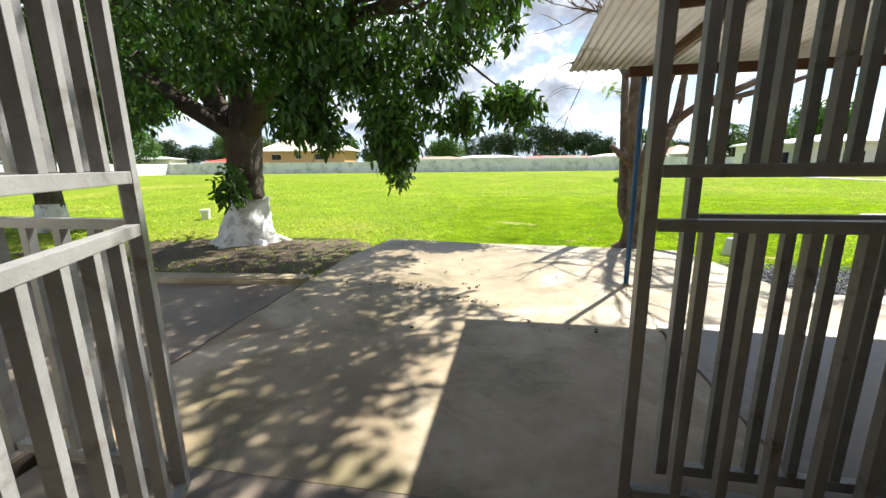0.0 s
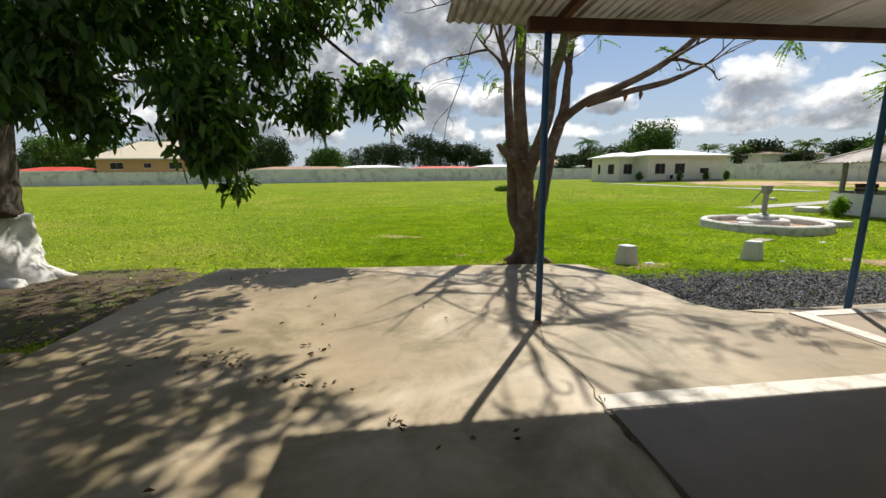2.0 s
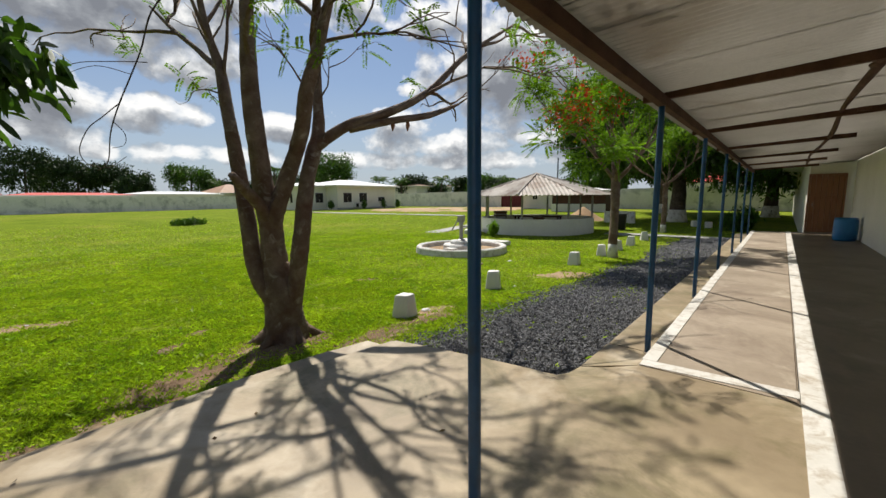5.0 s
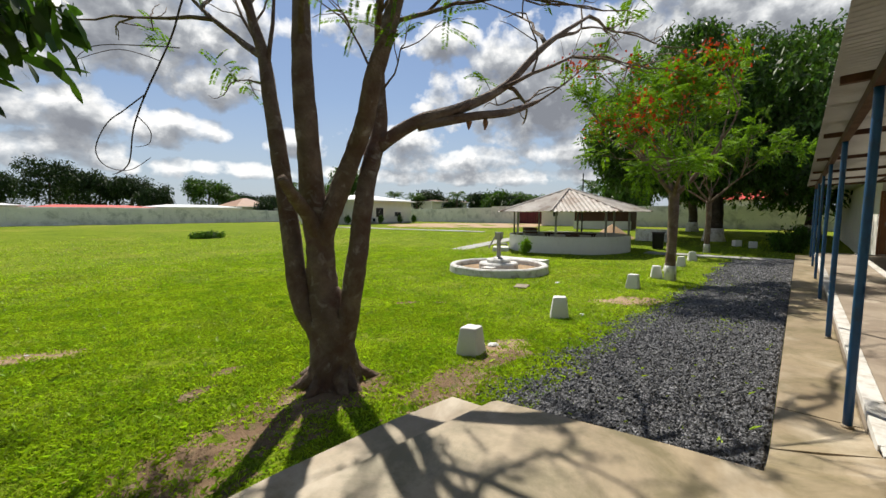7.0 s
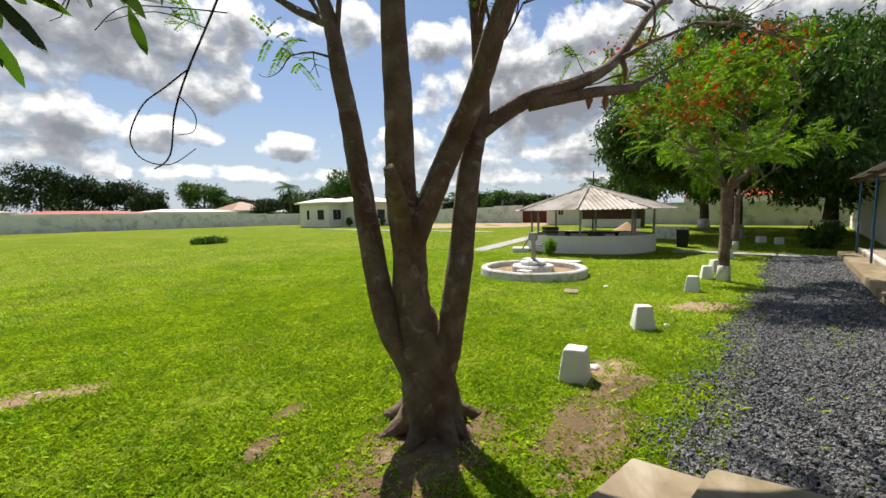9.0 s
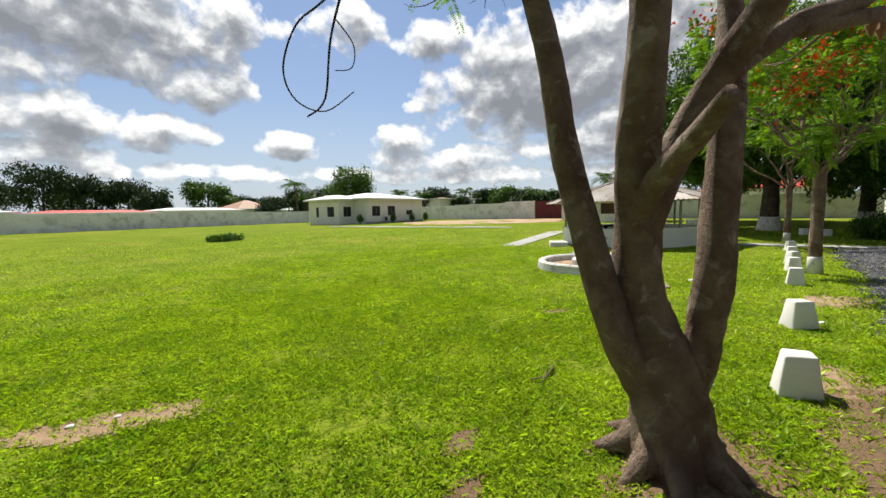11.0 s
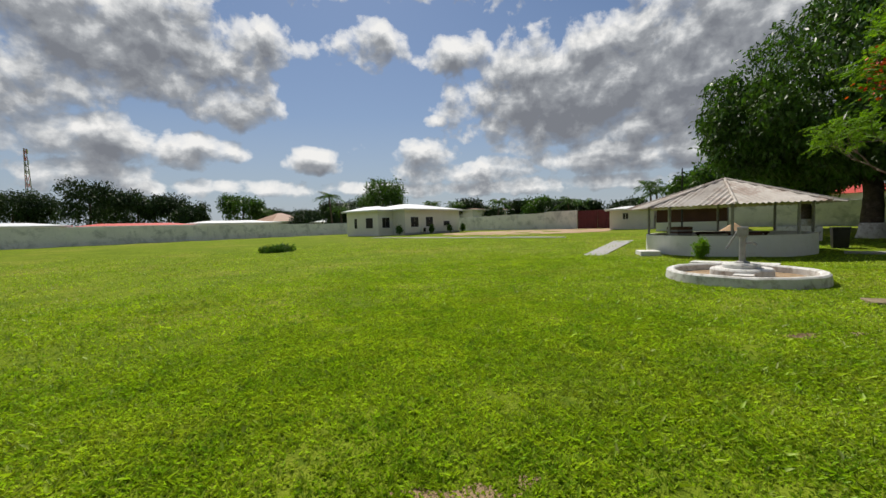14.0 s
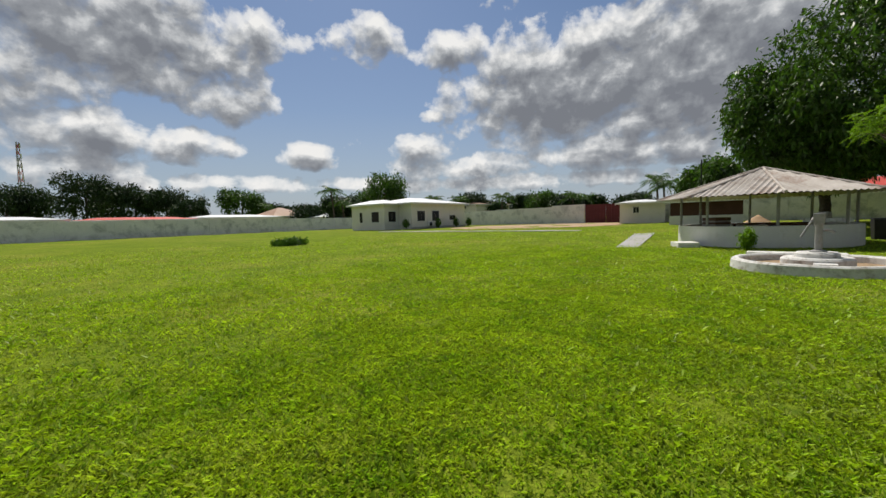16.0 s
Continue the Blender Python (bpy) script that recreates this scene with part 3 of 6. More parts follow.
# ---- compound walls: panels between piers ----
def compound_wall(name, a, b, heights, label, thick=0.2):
    a, b = Vector((*a, 0)), Vector((*b, 0))
    n = len(heights)
    d = (b - a) / n
    rz = math.degrees(math.atan2(d.y, d.x))
    th = thing(name, a, rz, label, "wall", kind="structure")
    L = d.length
    for i, h in enumerate(heights):
        p = a + d * (i + 0.5)
        g = ground_z(p.x, p.y)
        part("panel", box(bmesh.new(), (i * L, -thick / 2, g - 0.4), (i * L + L - 0.3, thick / 2, g + h), 0.015), M_OLDWALL, th)
        part("pier", box(bmesh.new(), (i * L + L - 0.3, -thick / 2 - 0.05, g - 0.4), (i * L + L, thick / 2 + 0.05, g + h + 0.02), 0.015), M_OLDWALL, th)
    return th


compound_wall("wall_west", (-70.2, 63.87), (47.56, 71.45), [2.0] * 8 + [2.15, 2.1, 2.1, 2.2, 2.2, 2.15, 2.2, 2.1, 2.1, 2.05, 2.05, 2.0, 2.0, 2.0, 2.0], "long weathered whitewashed block wall round the compound")
compound_wall("wall_north", (47.36, 71.44), (47.59, 31.64), [2.2, 2.2, 2.2, 2.3, 2.3, 2.4, 2.4, 2.6], "weathered whitewashed block wall with dark streaks")
compound_wall("wall_east", (47.51, 25.94), (43.28, -10.66), [2.4, 2.4, 2.4, 2.4, 2.3, 2.3, 2.3], "whitewashed block wall behind the trees")
compound_wall("wall_south", (-70.2, 63.87), (-48.08, -32.94), [2.0] * 14, "whitewashed block wall at the side of the field")
compound_wall("wall_back", (43.28, -10.66), (-48.08, -32.94), [2.2] * 14, "whitewashed block wall behind the buildings")


# ---- veranda ----
def veranda_post(x, z0, label):
    th = thing("veranda_post", (x, 0, z0), 0, label, "post", "blue veranda posts")
    h = 2.51 - z0
    bm = bmesh.new()
    bm_p = spline([(0, 0, -0.02), (0.003, 0.004, h * 0.4), (-0.004, 0, h * 0.75), (0, 0, h)], 4)
    tube(bm, bm_p, [0.029] * len(bm_p), 14)
    part("pole", bm, M_BLUE, th, smooth=True)
    part("foot_collar", lathe(bmesh.new(), [(0.042, -0.02), (0.04, 0.012), (0.03, 0.022), (0.027, 0.022)], 14), M_CONCRETE, th, "rough cement collar")
    return th


POSTS = (-3.09, 0.0, 2.9, 5.97, 9.1, 12.26, 15.7)
for i, x in enumerate(POSTS):
    veranda_post(x, 0.16 if i == 0 else 0.0, "slender blue-painted steel post carrying the veranda roof")


def roof_z(y):
    return 2.585 + (0.24 - y) * 0.055


def veranda_roof():
    th = thing("veranda_roof", (0, 0, 0.05), 0, "pale corrugated sheet veranda roof on dark timbers", "roof", kind="structure")
    y0, y1 = 0.24, -2.85
    x0, x1, w = -3.85, 16.3, 1.0
    n = int((x1 - x0) / w)
    for k in range(n + 1):
        a, b = x0 + k * w, min(x0 + (k + 1) * w + 0.05, x1)
        bm = bmesh.new()
        cols = int(round((b - a) / 0.0125))
        rows = []
        for yy in (y0, (y0 + y1) / 2, y1):
            row = []
            for i in range(cols + 1):
                x = a + (b - a) * i / cols
                z = roof_z(yy) + 0.009 * math.sin(2 * math.pi * x / 0.076) + (0.004 if k % 2 else 0) + 0.012 * noise.noise((x * 0.8, yy, 0))
                row.append(bm.verts.new((x, yy, z)))
            rows.append(row)
        for r0, r1 in zip(rows, rows[1:]):
            for i in range(cols):
                bm.faces.new((r0[i], r0[i + 1], r1[i + 1], r1[i]))
        bmesh.ops.solidify(bm, geom=bm.faces[:], thickness=0.002)
        part("roof_sheet", bm, M_SHEET, th, smooth=True)
    # eave beam in lengths, rafters, wavy pole purlin
    xs = [-3.25, 0.05, 2.95, 6.0, 9.1, 12.3, 16.2]
    for a, b in zip(xs, xs[1:]):
        bm = box(bmesh.new(), (a, -0.035, 2.455), (b - 0.006, 0.035, 2.555), 0.006)
        part("eave_beam", bm, M_WOOD, th)
    for i, x in enumerate(POSTS):
        bm = box(bmesh.new(), (x + 0.09, -1.9, 2.56), (x + 0.15, 0.2, 2.64), 0.006)
        for v in bm.verts:
            v.co.z += -v.co.y * 0.04 - 0.02
        part("rafter", bm, M_WOOD, th)
        part("rafter_block", box(bmesh.new(), (x + 0.04, -1.72, 2.63), (x + 0.1, -1.6, 2.69), 0.006), M_WOOD, th)
    for a, b in ((-3.4, 0.6), (0.0, 16.0)):
        pts = spline([(a + (b - a) * i / 6, -1.5 + 0.05 * math.sin(i * 1.9 + a), 2.655 + 0.015 * math.sin(i * 2.3)) for i in range(7)], 4)
        part("purlin_pole", tube(bmesh.new(), pts, [0.032 + 0.006 * math.sin(i) for i in range(len(pts))], 8, 0.1, 2), M_WOOD, th, smooth=True)
    # wall-side flashing
    part("flashing", box(bmesh.new(), (-3.85, -2.86, 2.78), (16.3, -2.75, 2.83), 0.004), M_SHEET, th)


veranda_roof()


# ---- school building along the corridor, gate wall, end block ----
def wall_box(name, lo, hi, label, mat=None, category="wall"):
    return tagged(part(name, box(bmesh.new(), lo, hi, 0.01), mat or M_WALLPAINT), label, category, kind="structure")


wall_box("wall_corridor", (-2.3, -3.15, -0.4), (16.1, -2.9, 3.6), "cream painted wall along the veranda corridor")
# Passage walls are unseen, added to enclose the gate and bounce light onto it.
wall_box("unseen_gate_wall", (-2.5, -3.35, -0.4), (-2.3, -7.2, 3.2), "unseen cream side wall added inside the gateway")
wall_box("unseen_gate_wall", (-7.0, -7.2, -0.4), (-6.8, -4.3, 3.2), "unseen cream side wall added inside the gateway")
wall_box("unseen_gate_wall", (-7.0, -7.4, -0.4), (-2.3, -7.2, 3.2), "unseen cream wall added to close the passage behind")
wall_box("unseen_gate_wall", (-14, -4.5, -0.4), (-7.0, -4.3, 3.2), "unseen cream wall added beside the gateway")
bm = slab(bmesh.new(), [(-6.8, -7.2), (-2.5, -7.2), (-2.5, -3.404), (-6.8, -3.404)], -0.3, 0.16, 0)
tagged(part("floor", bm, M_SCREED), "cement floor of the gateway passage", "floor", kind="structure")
# Unseen ceiling, added to keep the passage in shade.
bm = box(bmesh.new(), (-7.0, -7.4, 3.2), (-2.2, -3.7, 3.3), 0.01)
tagged(part("ceiling", bm, M_WOOD), "unseen dark boarded ceiling added over the gateway passage", "ceiling", kind="structure")
# block at the end of the corridor
wall_box("wall_end", (16.35, -9.0, -0.4), (16.6, -1.7, 2.95), "cream end wall closing the veranda corridor")
wall_box("wall_end", (16.6, -1.95, -0.4), (40, -1.7, 2.95), "cream long wall of the next classroom block")


def end_roof():
    th = thing("end_roof", (0, 0, 0), 0, "white sheet roof of the next block", "roof", kind="structure")
    bm = slab(bmesh.new(), [(15.9, -9), (15.9, -0.9), (40.5, -0.9), (40.5, -9)], 2.96, lambda x, y: 3.06 + (-0.9 - y) * 0.12, 0.0)
    part("roof_panel", bm, M_WHITEROOF, th)
    part("fascia", box(bmesh.new(), (15.87, -0.9, 2.92), (40.5, -0.86, 3.08), 0.004), M_WHITE, th)


end_roof()


def panel_door():
    th = thing("door", (16.33, -2.2, 0.165), 0, "brown boarded door, closed, in a cream wall", "door", kind="structure")
    part("frame", box(box(box(bmesh.new(), (-0.05, -0.52, 0), (0.03, -0.46, 2.22)), (-0.05, 0.46, 0), (0.03, 0.52, 2.22)), (-0.05, -0.46, 2.16), (0.03, 0.46, 2.22)), M_DOOR, th)
    for k in range(6):
        part("board", box(bmesh.new(), (-0.035, -0.455 + k * 0.152, 0.02), (0.01, -0.309 + k * 0.152, 2.155), 0.005), M_DOOR, th)
    part("ledge", box(bmesh.new(), (-0.055, -0.44, 1.25), (-0.036, 0.44, 1.36), 0.004), M_DOOR, th)
    part("handle", box(bmesh.new(), (-0.08, 0.34, 1.0), (-0.036, 0.37, 1.14), 0.004), M_STEEL, th, "small steel handle")


panel_door()
th = thing("water_barrel", (13.3, -2.55, 0.165), 0, "bright blue plastic barrel against the corridor wall", "barrel")
part("body", lathe(bmesh.new(), [(0.24, 0), (0.28, 0.04), (0.29, 0.3), (0.285, 0.34), (0.29, 0.38), (0.28, 0.66), (0.25, 0.7)], 28), M_BLUEPLASTIC, th, smooth=True)
part("rim", lathe(bmesh.new(), [(0.255, 0.69), (0.265, 0.7), (0.265, 0.72), (0.245, 0.72), (0.24, 0.7)], 28, close=True), M_BLUEPLASTIC, th)


def wall_lamp(x):
    th = thing("wall_lamp", (x, -2.9, 2.35), 0, "small round bulkhead lamp on the corridor wall", "wall lamp", "corridor wall lamps")
    bm = lathe(bmesh.new(), [(0.08, 0), (0.08, 0.03), (0.06, 0.045)], 20)
    bmesh.ops.rotate(bm, matrix=Matrix.Rotation(-math.pi / 2, 3, "X"), verts=bm.verts)
    part("base", bm, M_STEEL, th)
    bm = lathe(bmesh.new(), [(0.06, 0.046), (0.055, 0.08), (0.03, 0.1)], 20)
    bmesh.ops.rotate(bm, matrix=Matrix.Rotation(-math.pi / 2, 3, "X"), verts=bm.verts)
    part("glass", bm, M_WHITE, th, smooth=True)


for x in (4.2, 7.6):
    wall_lamp(x)


# ---- iron gate ----
def gate_leaf(hinge, direction, length, label, gap, depth, paint):
    """A leaf of square steel bars: two storeys of uprights between rails, framed by stiles."""
    rz = math.degrees(math.atan2(direction[1], direction[0]))
    th = thing("gate_leaf", (hinge[0], hinge[1], 0.0), rz, label, "gate", "iron gate leaves")
    b, z0, z1 = 0.026, 0.2, 2.5
    d = depth
    part("stile", box(bmesh.new(), (0, -d, z0), (0.055, d, z1), 0.003), paint, th)
    part("stile", box(bmesh.new(), (length - 0.046, -d * 1.1, z0), (length, d * 1.1, z1), 0.003), paint, th)
    for lo, hi in ((z0, z0 + 0.05), (1.36, 1.405), (1.555, 1.6), (z1 - 0.05, z1)):
        part("rail", box(bmesh.new(), (0.056, -d + 0.002, lo), (length - 0.056, d - 0.002, hi), 0.003), paint, th)
    n = int(round((length - 0.11) / gap))
    for k in range(1, n):
        x = 0.055 + (length - 0.11) * k / n
        for lo, hi in ((z0 + 0.05, 1.36), (1.6, z1 - 0.05)):
            part("bar", box(bmesh.new(), (x - 0.02, -depth + 0.004, lo), (x + 0.02, depth - 0.004, hi), 0.002), paint, th)
    return th


gate_leaf((-5.92, -3.54), (0.34, -0.66), 1.45, "open grey-painted steel bar gate leaf, swung inward", 0.165, 0.024, M_STEEL)
gate_leaf((-6.0, -3.46), (-1, 0), 1.0, "outer steel bar gate panel, shut beside the swung leaf", 0.165, 0.024, M_STEEL)
gate_leaf((-2.53, -3.3), (-1, 0), 1.48, "half-shut grey-painted steel bar gate leaf", 0.168, 0.026, M_WARMSTEEL)
gate_leaf((-2.53, -3.13), (-1, 0), 1.27, "grey steel bar gate leaf folded behind the other", 0.168, 0.022, M_STEEL)
for px in (-2.42,):
    wall_box("gate_pier", (px - 0.1, -3.4, -0.4), (px + 0.1, -3.28, 3.2), "cream gate pier", category="pier")


# ---- lawn fixtures ----
def marker_block():
    th = thing("marker_block", (0, 0, 0), 0, "white-painted concrete marker block standing in the grass", "concrete block", "white marker blocks along the lawn")
    bm = box(bmesh.new(), (-0.175, -0.175, -0.1), (0.175, 0.175, 0.37), 0.03, taper=0.64)
    bmesh.ops.subdivide_edges(bm, edges=bm.edges[:], cuts=1, use_grid_fill=True)
    for v in bm.verts:
        v.co += Vector((noise.noise(v.co * 4), noise.noise(v.co * 4 + Vector((9, 0, 0))), noise.noise(v.co * 5 + Vector((0, 5, 0))))) * 0.014
    part("block", bm, M_WHITE, th, smooth=True)
    return th


first = marker_block()
SPOTS = ((-0.14, 3.5, 12), (2.36, 3.46, 30), (6.6, 3.47, 5), (8.95, 3.5, 20), (10.6, 3.5, 40), (12.4, 3.52, 8), (14.6, 3.56, 25))
first.matrix_world = pose(SPOTS[0][0], SPOTS[0][1], ground_z(*SPOTS[0][:2]), 0, 0, SPOTS[0][2])
for x, y, r in SPOTS[1:]:
    copy_thing(first, pose(x, y, ground_z(x, y), 0, 1.5, r))


def hand_pump():
    cx, cy = 7.0, 7.9
    g = ground_z(cx, cy)
    well = thing("well_basin", (cx, cy, g), 0, "round white-painted concrete well basin on the lawn", "well")
    bm = lathe(bmesh.new(), [(1.44, -0.2), (1.44, 0.2), (1.48, 0.235), (1.6, 0.235), (1.64, 0.2), (1.68, -0.2)], 72, close=True)
    for v in bm.verts:
        v.co += Vector((0, 0, 0.012 * noise.noise(v.co * 2)))
    part("rim", bm, M_LIME, well, smooth=False)
    part("basin_floor", lathe(bmesh.new(), [(1.45, -0.15), (1.45, 0.06)], 72), M_DIRT, well, "sandy floor inside the basin")
    part("plinth", lathe(bmesh.new(), [(0.66, 0.05), (0.66, 0.24), (0.62, 0.28)], 48), M_LIME, well)
    part("upper_plinth", lathe(bmesh.new(), [(0.4, 0.27), (0.4, 0.37), (0.36, 0.4)], 40), M_LIME, well)
    part("step_block", box(bmesh.new(), (-0.95, -0.35, 0.05), (-0.62, 0.05, 0.2), 0.02), M_LIME, well)
    part("drain_slab", box(bmesh.new(), (-1.08, -0.28, 0.0), (1.08, 0.28, 0.19), 0.02, pose(2.2, 0.48, 0, 0, 0, -88)), M_LIME, well)
    pump = thing("hand_pump", (cx - 0.02, cy - 0.02, g + 0.4), 0, "grey steel lever hand pump on the well plinth", "hand pump")
    part("base_flange", lathe(bmesh.new(), [(0.16, 0), (0.16, 0.02), (0.1, 0.05)], 20), M_STEEL, pump)
    part("column", lathe(bmesh.new(), [(0.07, 0.05), (0.07, 0.62), (0.085, 0.63), (0.085, 0.66)], 20), M_STEEL, pump, smooth=False)
    part("head", box(bmesh.new(), (-0.09, -0.1, 0.66), (0.09, 0.1, 0.9), 0.02, taper=1.12), M_STEEL, pump)
    part("spout", tube(bmesh.new(), spline([(0.05, -0.05, 0.5), (0.1, -0.2, 0.5), (0.12, -0.27, 0.44)], 4), [0.03] * 9, 10), M_STEEL, pump)
    part("lever", tube(bmesh.new(), spline([(-0.03, 0.08, 0.8), (-0.06, 0.14, 0.7), (-0.13, 0.26, 0.46), (-0.16, 0.31, 0.36)], 4), [0.035] * 4 + [0.024] * 9, 8), M_STEEL, pump)


hand_pump()


def shelter():
    cx, cy = 16.4, 9.75
    g = ground_z(cx, cy) - 0.03
    th = thing("round_shelter", (cx, cy, g), 0, "open round shelter with a low white wall and zinc roof", "gazebo")
    bm = lathe(bmesh.new(), [(2.92, -0.2), (2.92, 0.85), (3.12, 0.85), (3.14, -0.2)], 64, close=True)
    part("parapet", bm, M_WHITE, th)
    part("floor", lathe(bmesh.new(), [(2.95, -0.2), (2.95, 0.12)], 48), M_PATH, th)
    n, R, ze, za = 8, 4.05, 2.06, 3.28
    turn = radians(14)
    for k in range(n):
        a0, a1 = turn + 2 * math.pi * k / n, turn + 2 * math.pi * (k + 1) / n
        p0, p1 = Vector((R * math.cos(a0), R * math.sin(a0), ze)), Vector((R * math.cos(a1), R * math.sin(a1), ze))
        apex = Vector((0, 0, za))
        bm = bmesh.new()
        cols, top, low = 44, [], []
        nrm = (p1 - p0).cross(apex - p0).normalized()
        for i in range(cols + 1):
            t = i / cols
            e = p0.lerp(p1, t) + nrm * 0.03 * math.sin(2 * math.pi * t * 15)
            f = 1 - abs(2 * t - 1)
            m = p0.lerp(p1, 0.5)
            # ribs run up the slope until they meet the hip
            up = e + (apex - m) * f
            low.append(bm.verts.new(e - Vector((0, 0, 0.02 * noise.noise((t * 9, k, 0))))))
            top.append(bm.verts.new(up))
        for i in range(cols):
            bm.faces.new((low[i], low[i + 1], top[i + 1], top[i]))
        part("roof_sheet", bm, M_OLDSHEET, th)
        part("ridge_cap", tube(bmesh.new(), [p0 + nrm * 0.02, apex + Vector((0, 0, 0.02))], [0.05, 0.05], 8), M_OLDSHEET, th)
        q = Vector((3.02 * math.cos(a0), 3.02 * math.sin(a0), 0.84))
        part("post", tube(bmesh.new(), [q, q + Vector((0.01, 0, 0.7)), q + Vector((0, 0, ze - 0.84 + 0.22))], [0.05, 0.055, 0.05], 10, 0.1, k), M_STEEL, th)
        r0, r1 = Vector((3.0 * math.cos(a0), 3.0 * math.sin(a0), ze + 0.2)), Vector((3.0 * math.cos(a1), 3.0 * math.sin(a1), ze + 0.2))
        part("tie_beam", tube(bmesh.new(), [r0, r1], [0.04, 0.04], 6), M_WOOD, th)
    bench = thing("bench", (cx - 1.5, cy - 0.9, g + 0.12), 35, "dark timber bench inside the round shelter", "bench")
    part("seat", box(bmesh.new(), (-0.9, -0.2, 0.72), (0.9, 0.2, 0.8), 0.01), M_WOOD, bench)
    for sx in (-0.8, 0.8):
        part("leg", box(bmesh.new(), (sx - 0.04, -0.16, 0), (sx + 0.04, 0.16, 0.72), 0.008), M_WOOD, bench)
    ch = thing("stacked_crate", (cx - 1.6, cy + 1.4, g + 0.12), 40, "grey crate standing inside the shelter", "crate")
    part("body", box(bmesh.new(), (-0.45, -0.3, 0), (0.45, 0.3, 1.05), 0.02), M_STEEL, ch)
    part("slat", box(bmesh.new(), (-0.47, -0.32, 0.8), (0.47, 0.32, 0.88), 0.01), M_WOOD, ch)
    part("slat", box(bmesh.new(), (-0.47, -0.32, 0.95), (0.47, 0.32, 1.08), 0.01), M_WOOD, ch)
    tb = thing("long_table", (cx - 0.4, cy - 0.3, g + 0.12), 100, "low dark table under the shelter roof", "table")
    part("tabletop", box(bmesh.new(), (-1.3, -0.35, 0.74), (1.3, 0.35, 0.8), 0.01), M_DARKWOOD_SHADE, tb)
    for sx in (-1.2, 1.2):
        for sy in (-0.28, 0.28):
            part("leg", box(bmesh.new(), (sx - 0.04, sy - 0.04, 0), (sx + 0.04, sy + 0.04, 0.74), 0.006), M_DARKWOOD_SHADE, tb)
    st = thing("doorstep", (13.3, 12.0, g), 30, "white concrete step at the shelter", "step")
    part("block", box(bmesh.new(), (-0.5, -0.4, -0.1), (0.5, 0.4, 0.22), 0.02), M_WHITE, st)


shelter()
th = thing("rubbish_bin", (19.45, 6.0, ground_z(19.45, 6.0)), 10, "black plastic rubbish bin on the lawn", "bin")
part("body", box(bmesh.new(), (-0.25, -0.25, 0), (0.25, 0.25, 0.85), 0.03, taper=1.15), M_BLACK, th)
part("lid", box(bmesh.new(), (-0.31, -0.31, 0.855), (0.31, 0.31, 0.91), 0.02), M_BLACK, th)
part("handle", box(bmesh.new(), (-0.11, -0.33, 0.89), (0.11, -0.312, 0.94), 0.006), M_BLACK, th)


def sand_heap():
    cx, cy, R = 26.33, 10.79, 1.7
    verts, faces, n, rings = [(cx, cy, ground_z(cx, cy) + 1.05)], [], 28, 7
    for k in range(1, rings + 1):
        f = k / rings
        for i in range(n):
            t = 2 * math.pi * i / n
            w = 1 + 0.2 * noise.noise((math.cos(t) * 1.5, math.sin(t) * 1.5, 4))
            x, y = cx + R * f * w * math.cos(t), cy + R * f * w * math.sin(t)
            verts.append((x, y, ground_z(x, y) + 1.05 * (1 - f) ** 1.1 + 0.05 * noise.noise((x * 2, y * 2, 0)) * (f < 1)))
    for i in range(n):
        faces.append((0, 1 + i, 1 + (i + 1) % n))
    for k in range(rings - 1):
        for i in range(n):
            faces.append((1 + k * n + i, 1 + (k + 1) * n + i, 1 + (k + 1) * n + (i + 1) % n, 1 + k * n + (i + 1) % n))
    tagged(raw("sand_heap", verts, faces, M_SAND, smooth=True), "heap of pale building sand on the ground", "sand heap")


sand_heap()
bm = box(bmesh.new(), (24.6, 6.6, -0.5), (24.8, 8.65, 0.56), 0.02)
tagged(part("low_wall", bm, M_LIME), "low whitewashed retaining wall on the lawn", "wall", kind="structure")
th = thing("stone_slab", (4.8, 5.68, ground_z(4.8, 5.68)), 20, "flat pale stone slab lying in the grass", "stone slab")
part("slab", box(bmesh.new(), (-0.24, -0.17, -0.02), (0.24, 0.17, 0.05), 0.015), M_CONCRETE, th)
for x, y, r in ((23.2, 2.2, 10), (24.1, 3.0, 30)):
    ob = thing("white_box", (x, y, ground_z(x, y)), r, "small white-painted concrete box on the lawn", "concrete box")
    part("block", box(bmesh.new(), (-0.2, -0.18, -0.1), (0.2, 0.18, 0.34), 0.03), M_WHITE, ob)
ob = thing("white_bucket", (-15.59, 8.09, ground_z(-15.59, 8.09)), 0, "small pale bucket standing on the grass", "bucket")
part("body", lathe(bmesh.new(), [(0.13, 0), (0.17, 0.34), (0.18, 0.36), (0.16, 0.36)], 20), M_WHITE, ob)


# ---- far buildings ----
def window_unit(parent, x0, x1, z0, z1, y, panes=2):
    """A window let into a wall face that looks along -y of its house: frame, sill and dark panes."""
    w = part("window", box(bmesh.new(), (x0 - 0.06, y - 0.05, z1), (x1 + 0.06, y + 0.02, z1 + 0.07)), M_WHITE, parent)
    part("sill", box(bmesh.new(), (x0 - 0.06, y - 0.09, z0 - 0.07), (x1 + 0.06, y + 0.02, z0)), M_WHITE, w)
    step = (x1 - x0) / panes
    for k in range(panes):
        part("pane", box(bmesh.new(), (x0 + k * step + 0.02, y - 0.02, z0), (x0 + (k + 1) * step - 0.02, y + 0.01, z1)), M_GLASS, w)
    return w


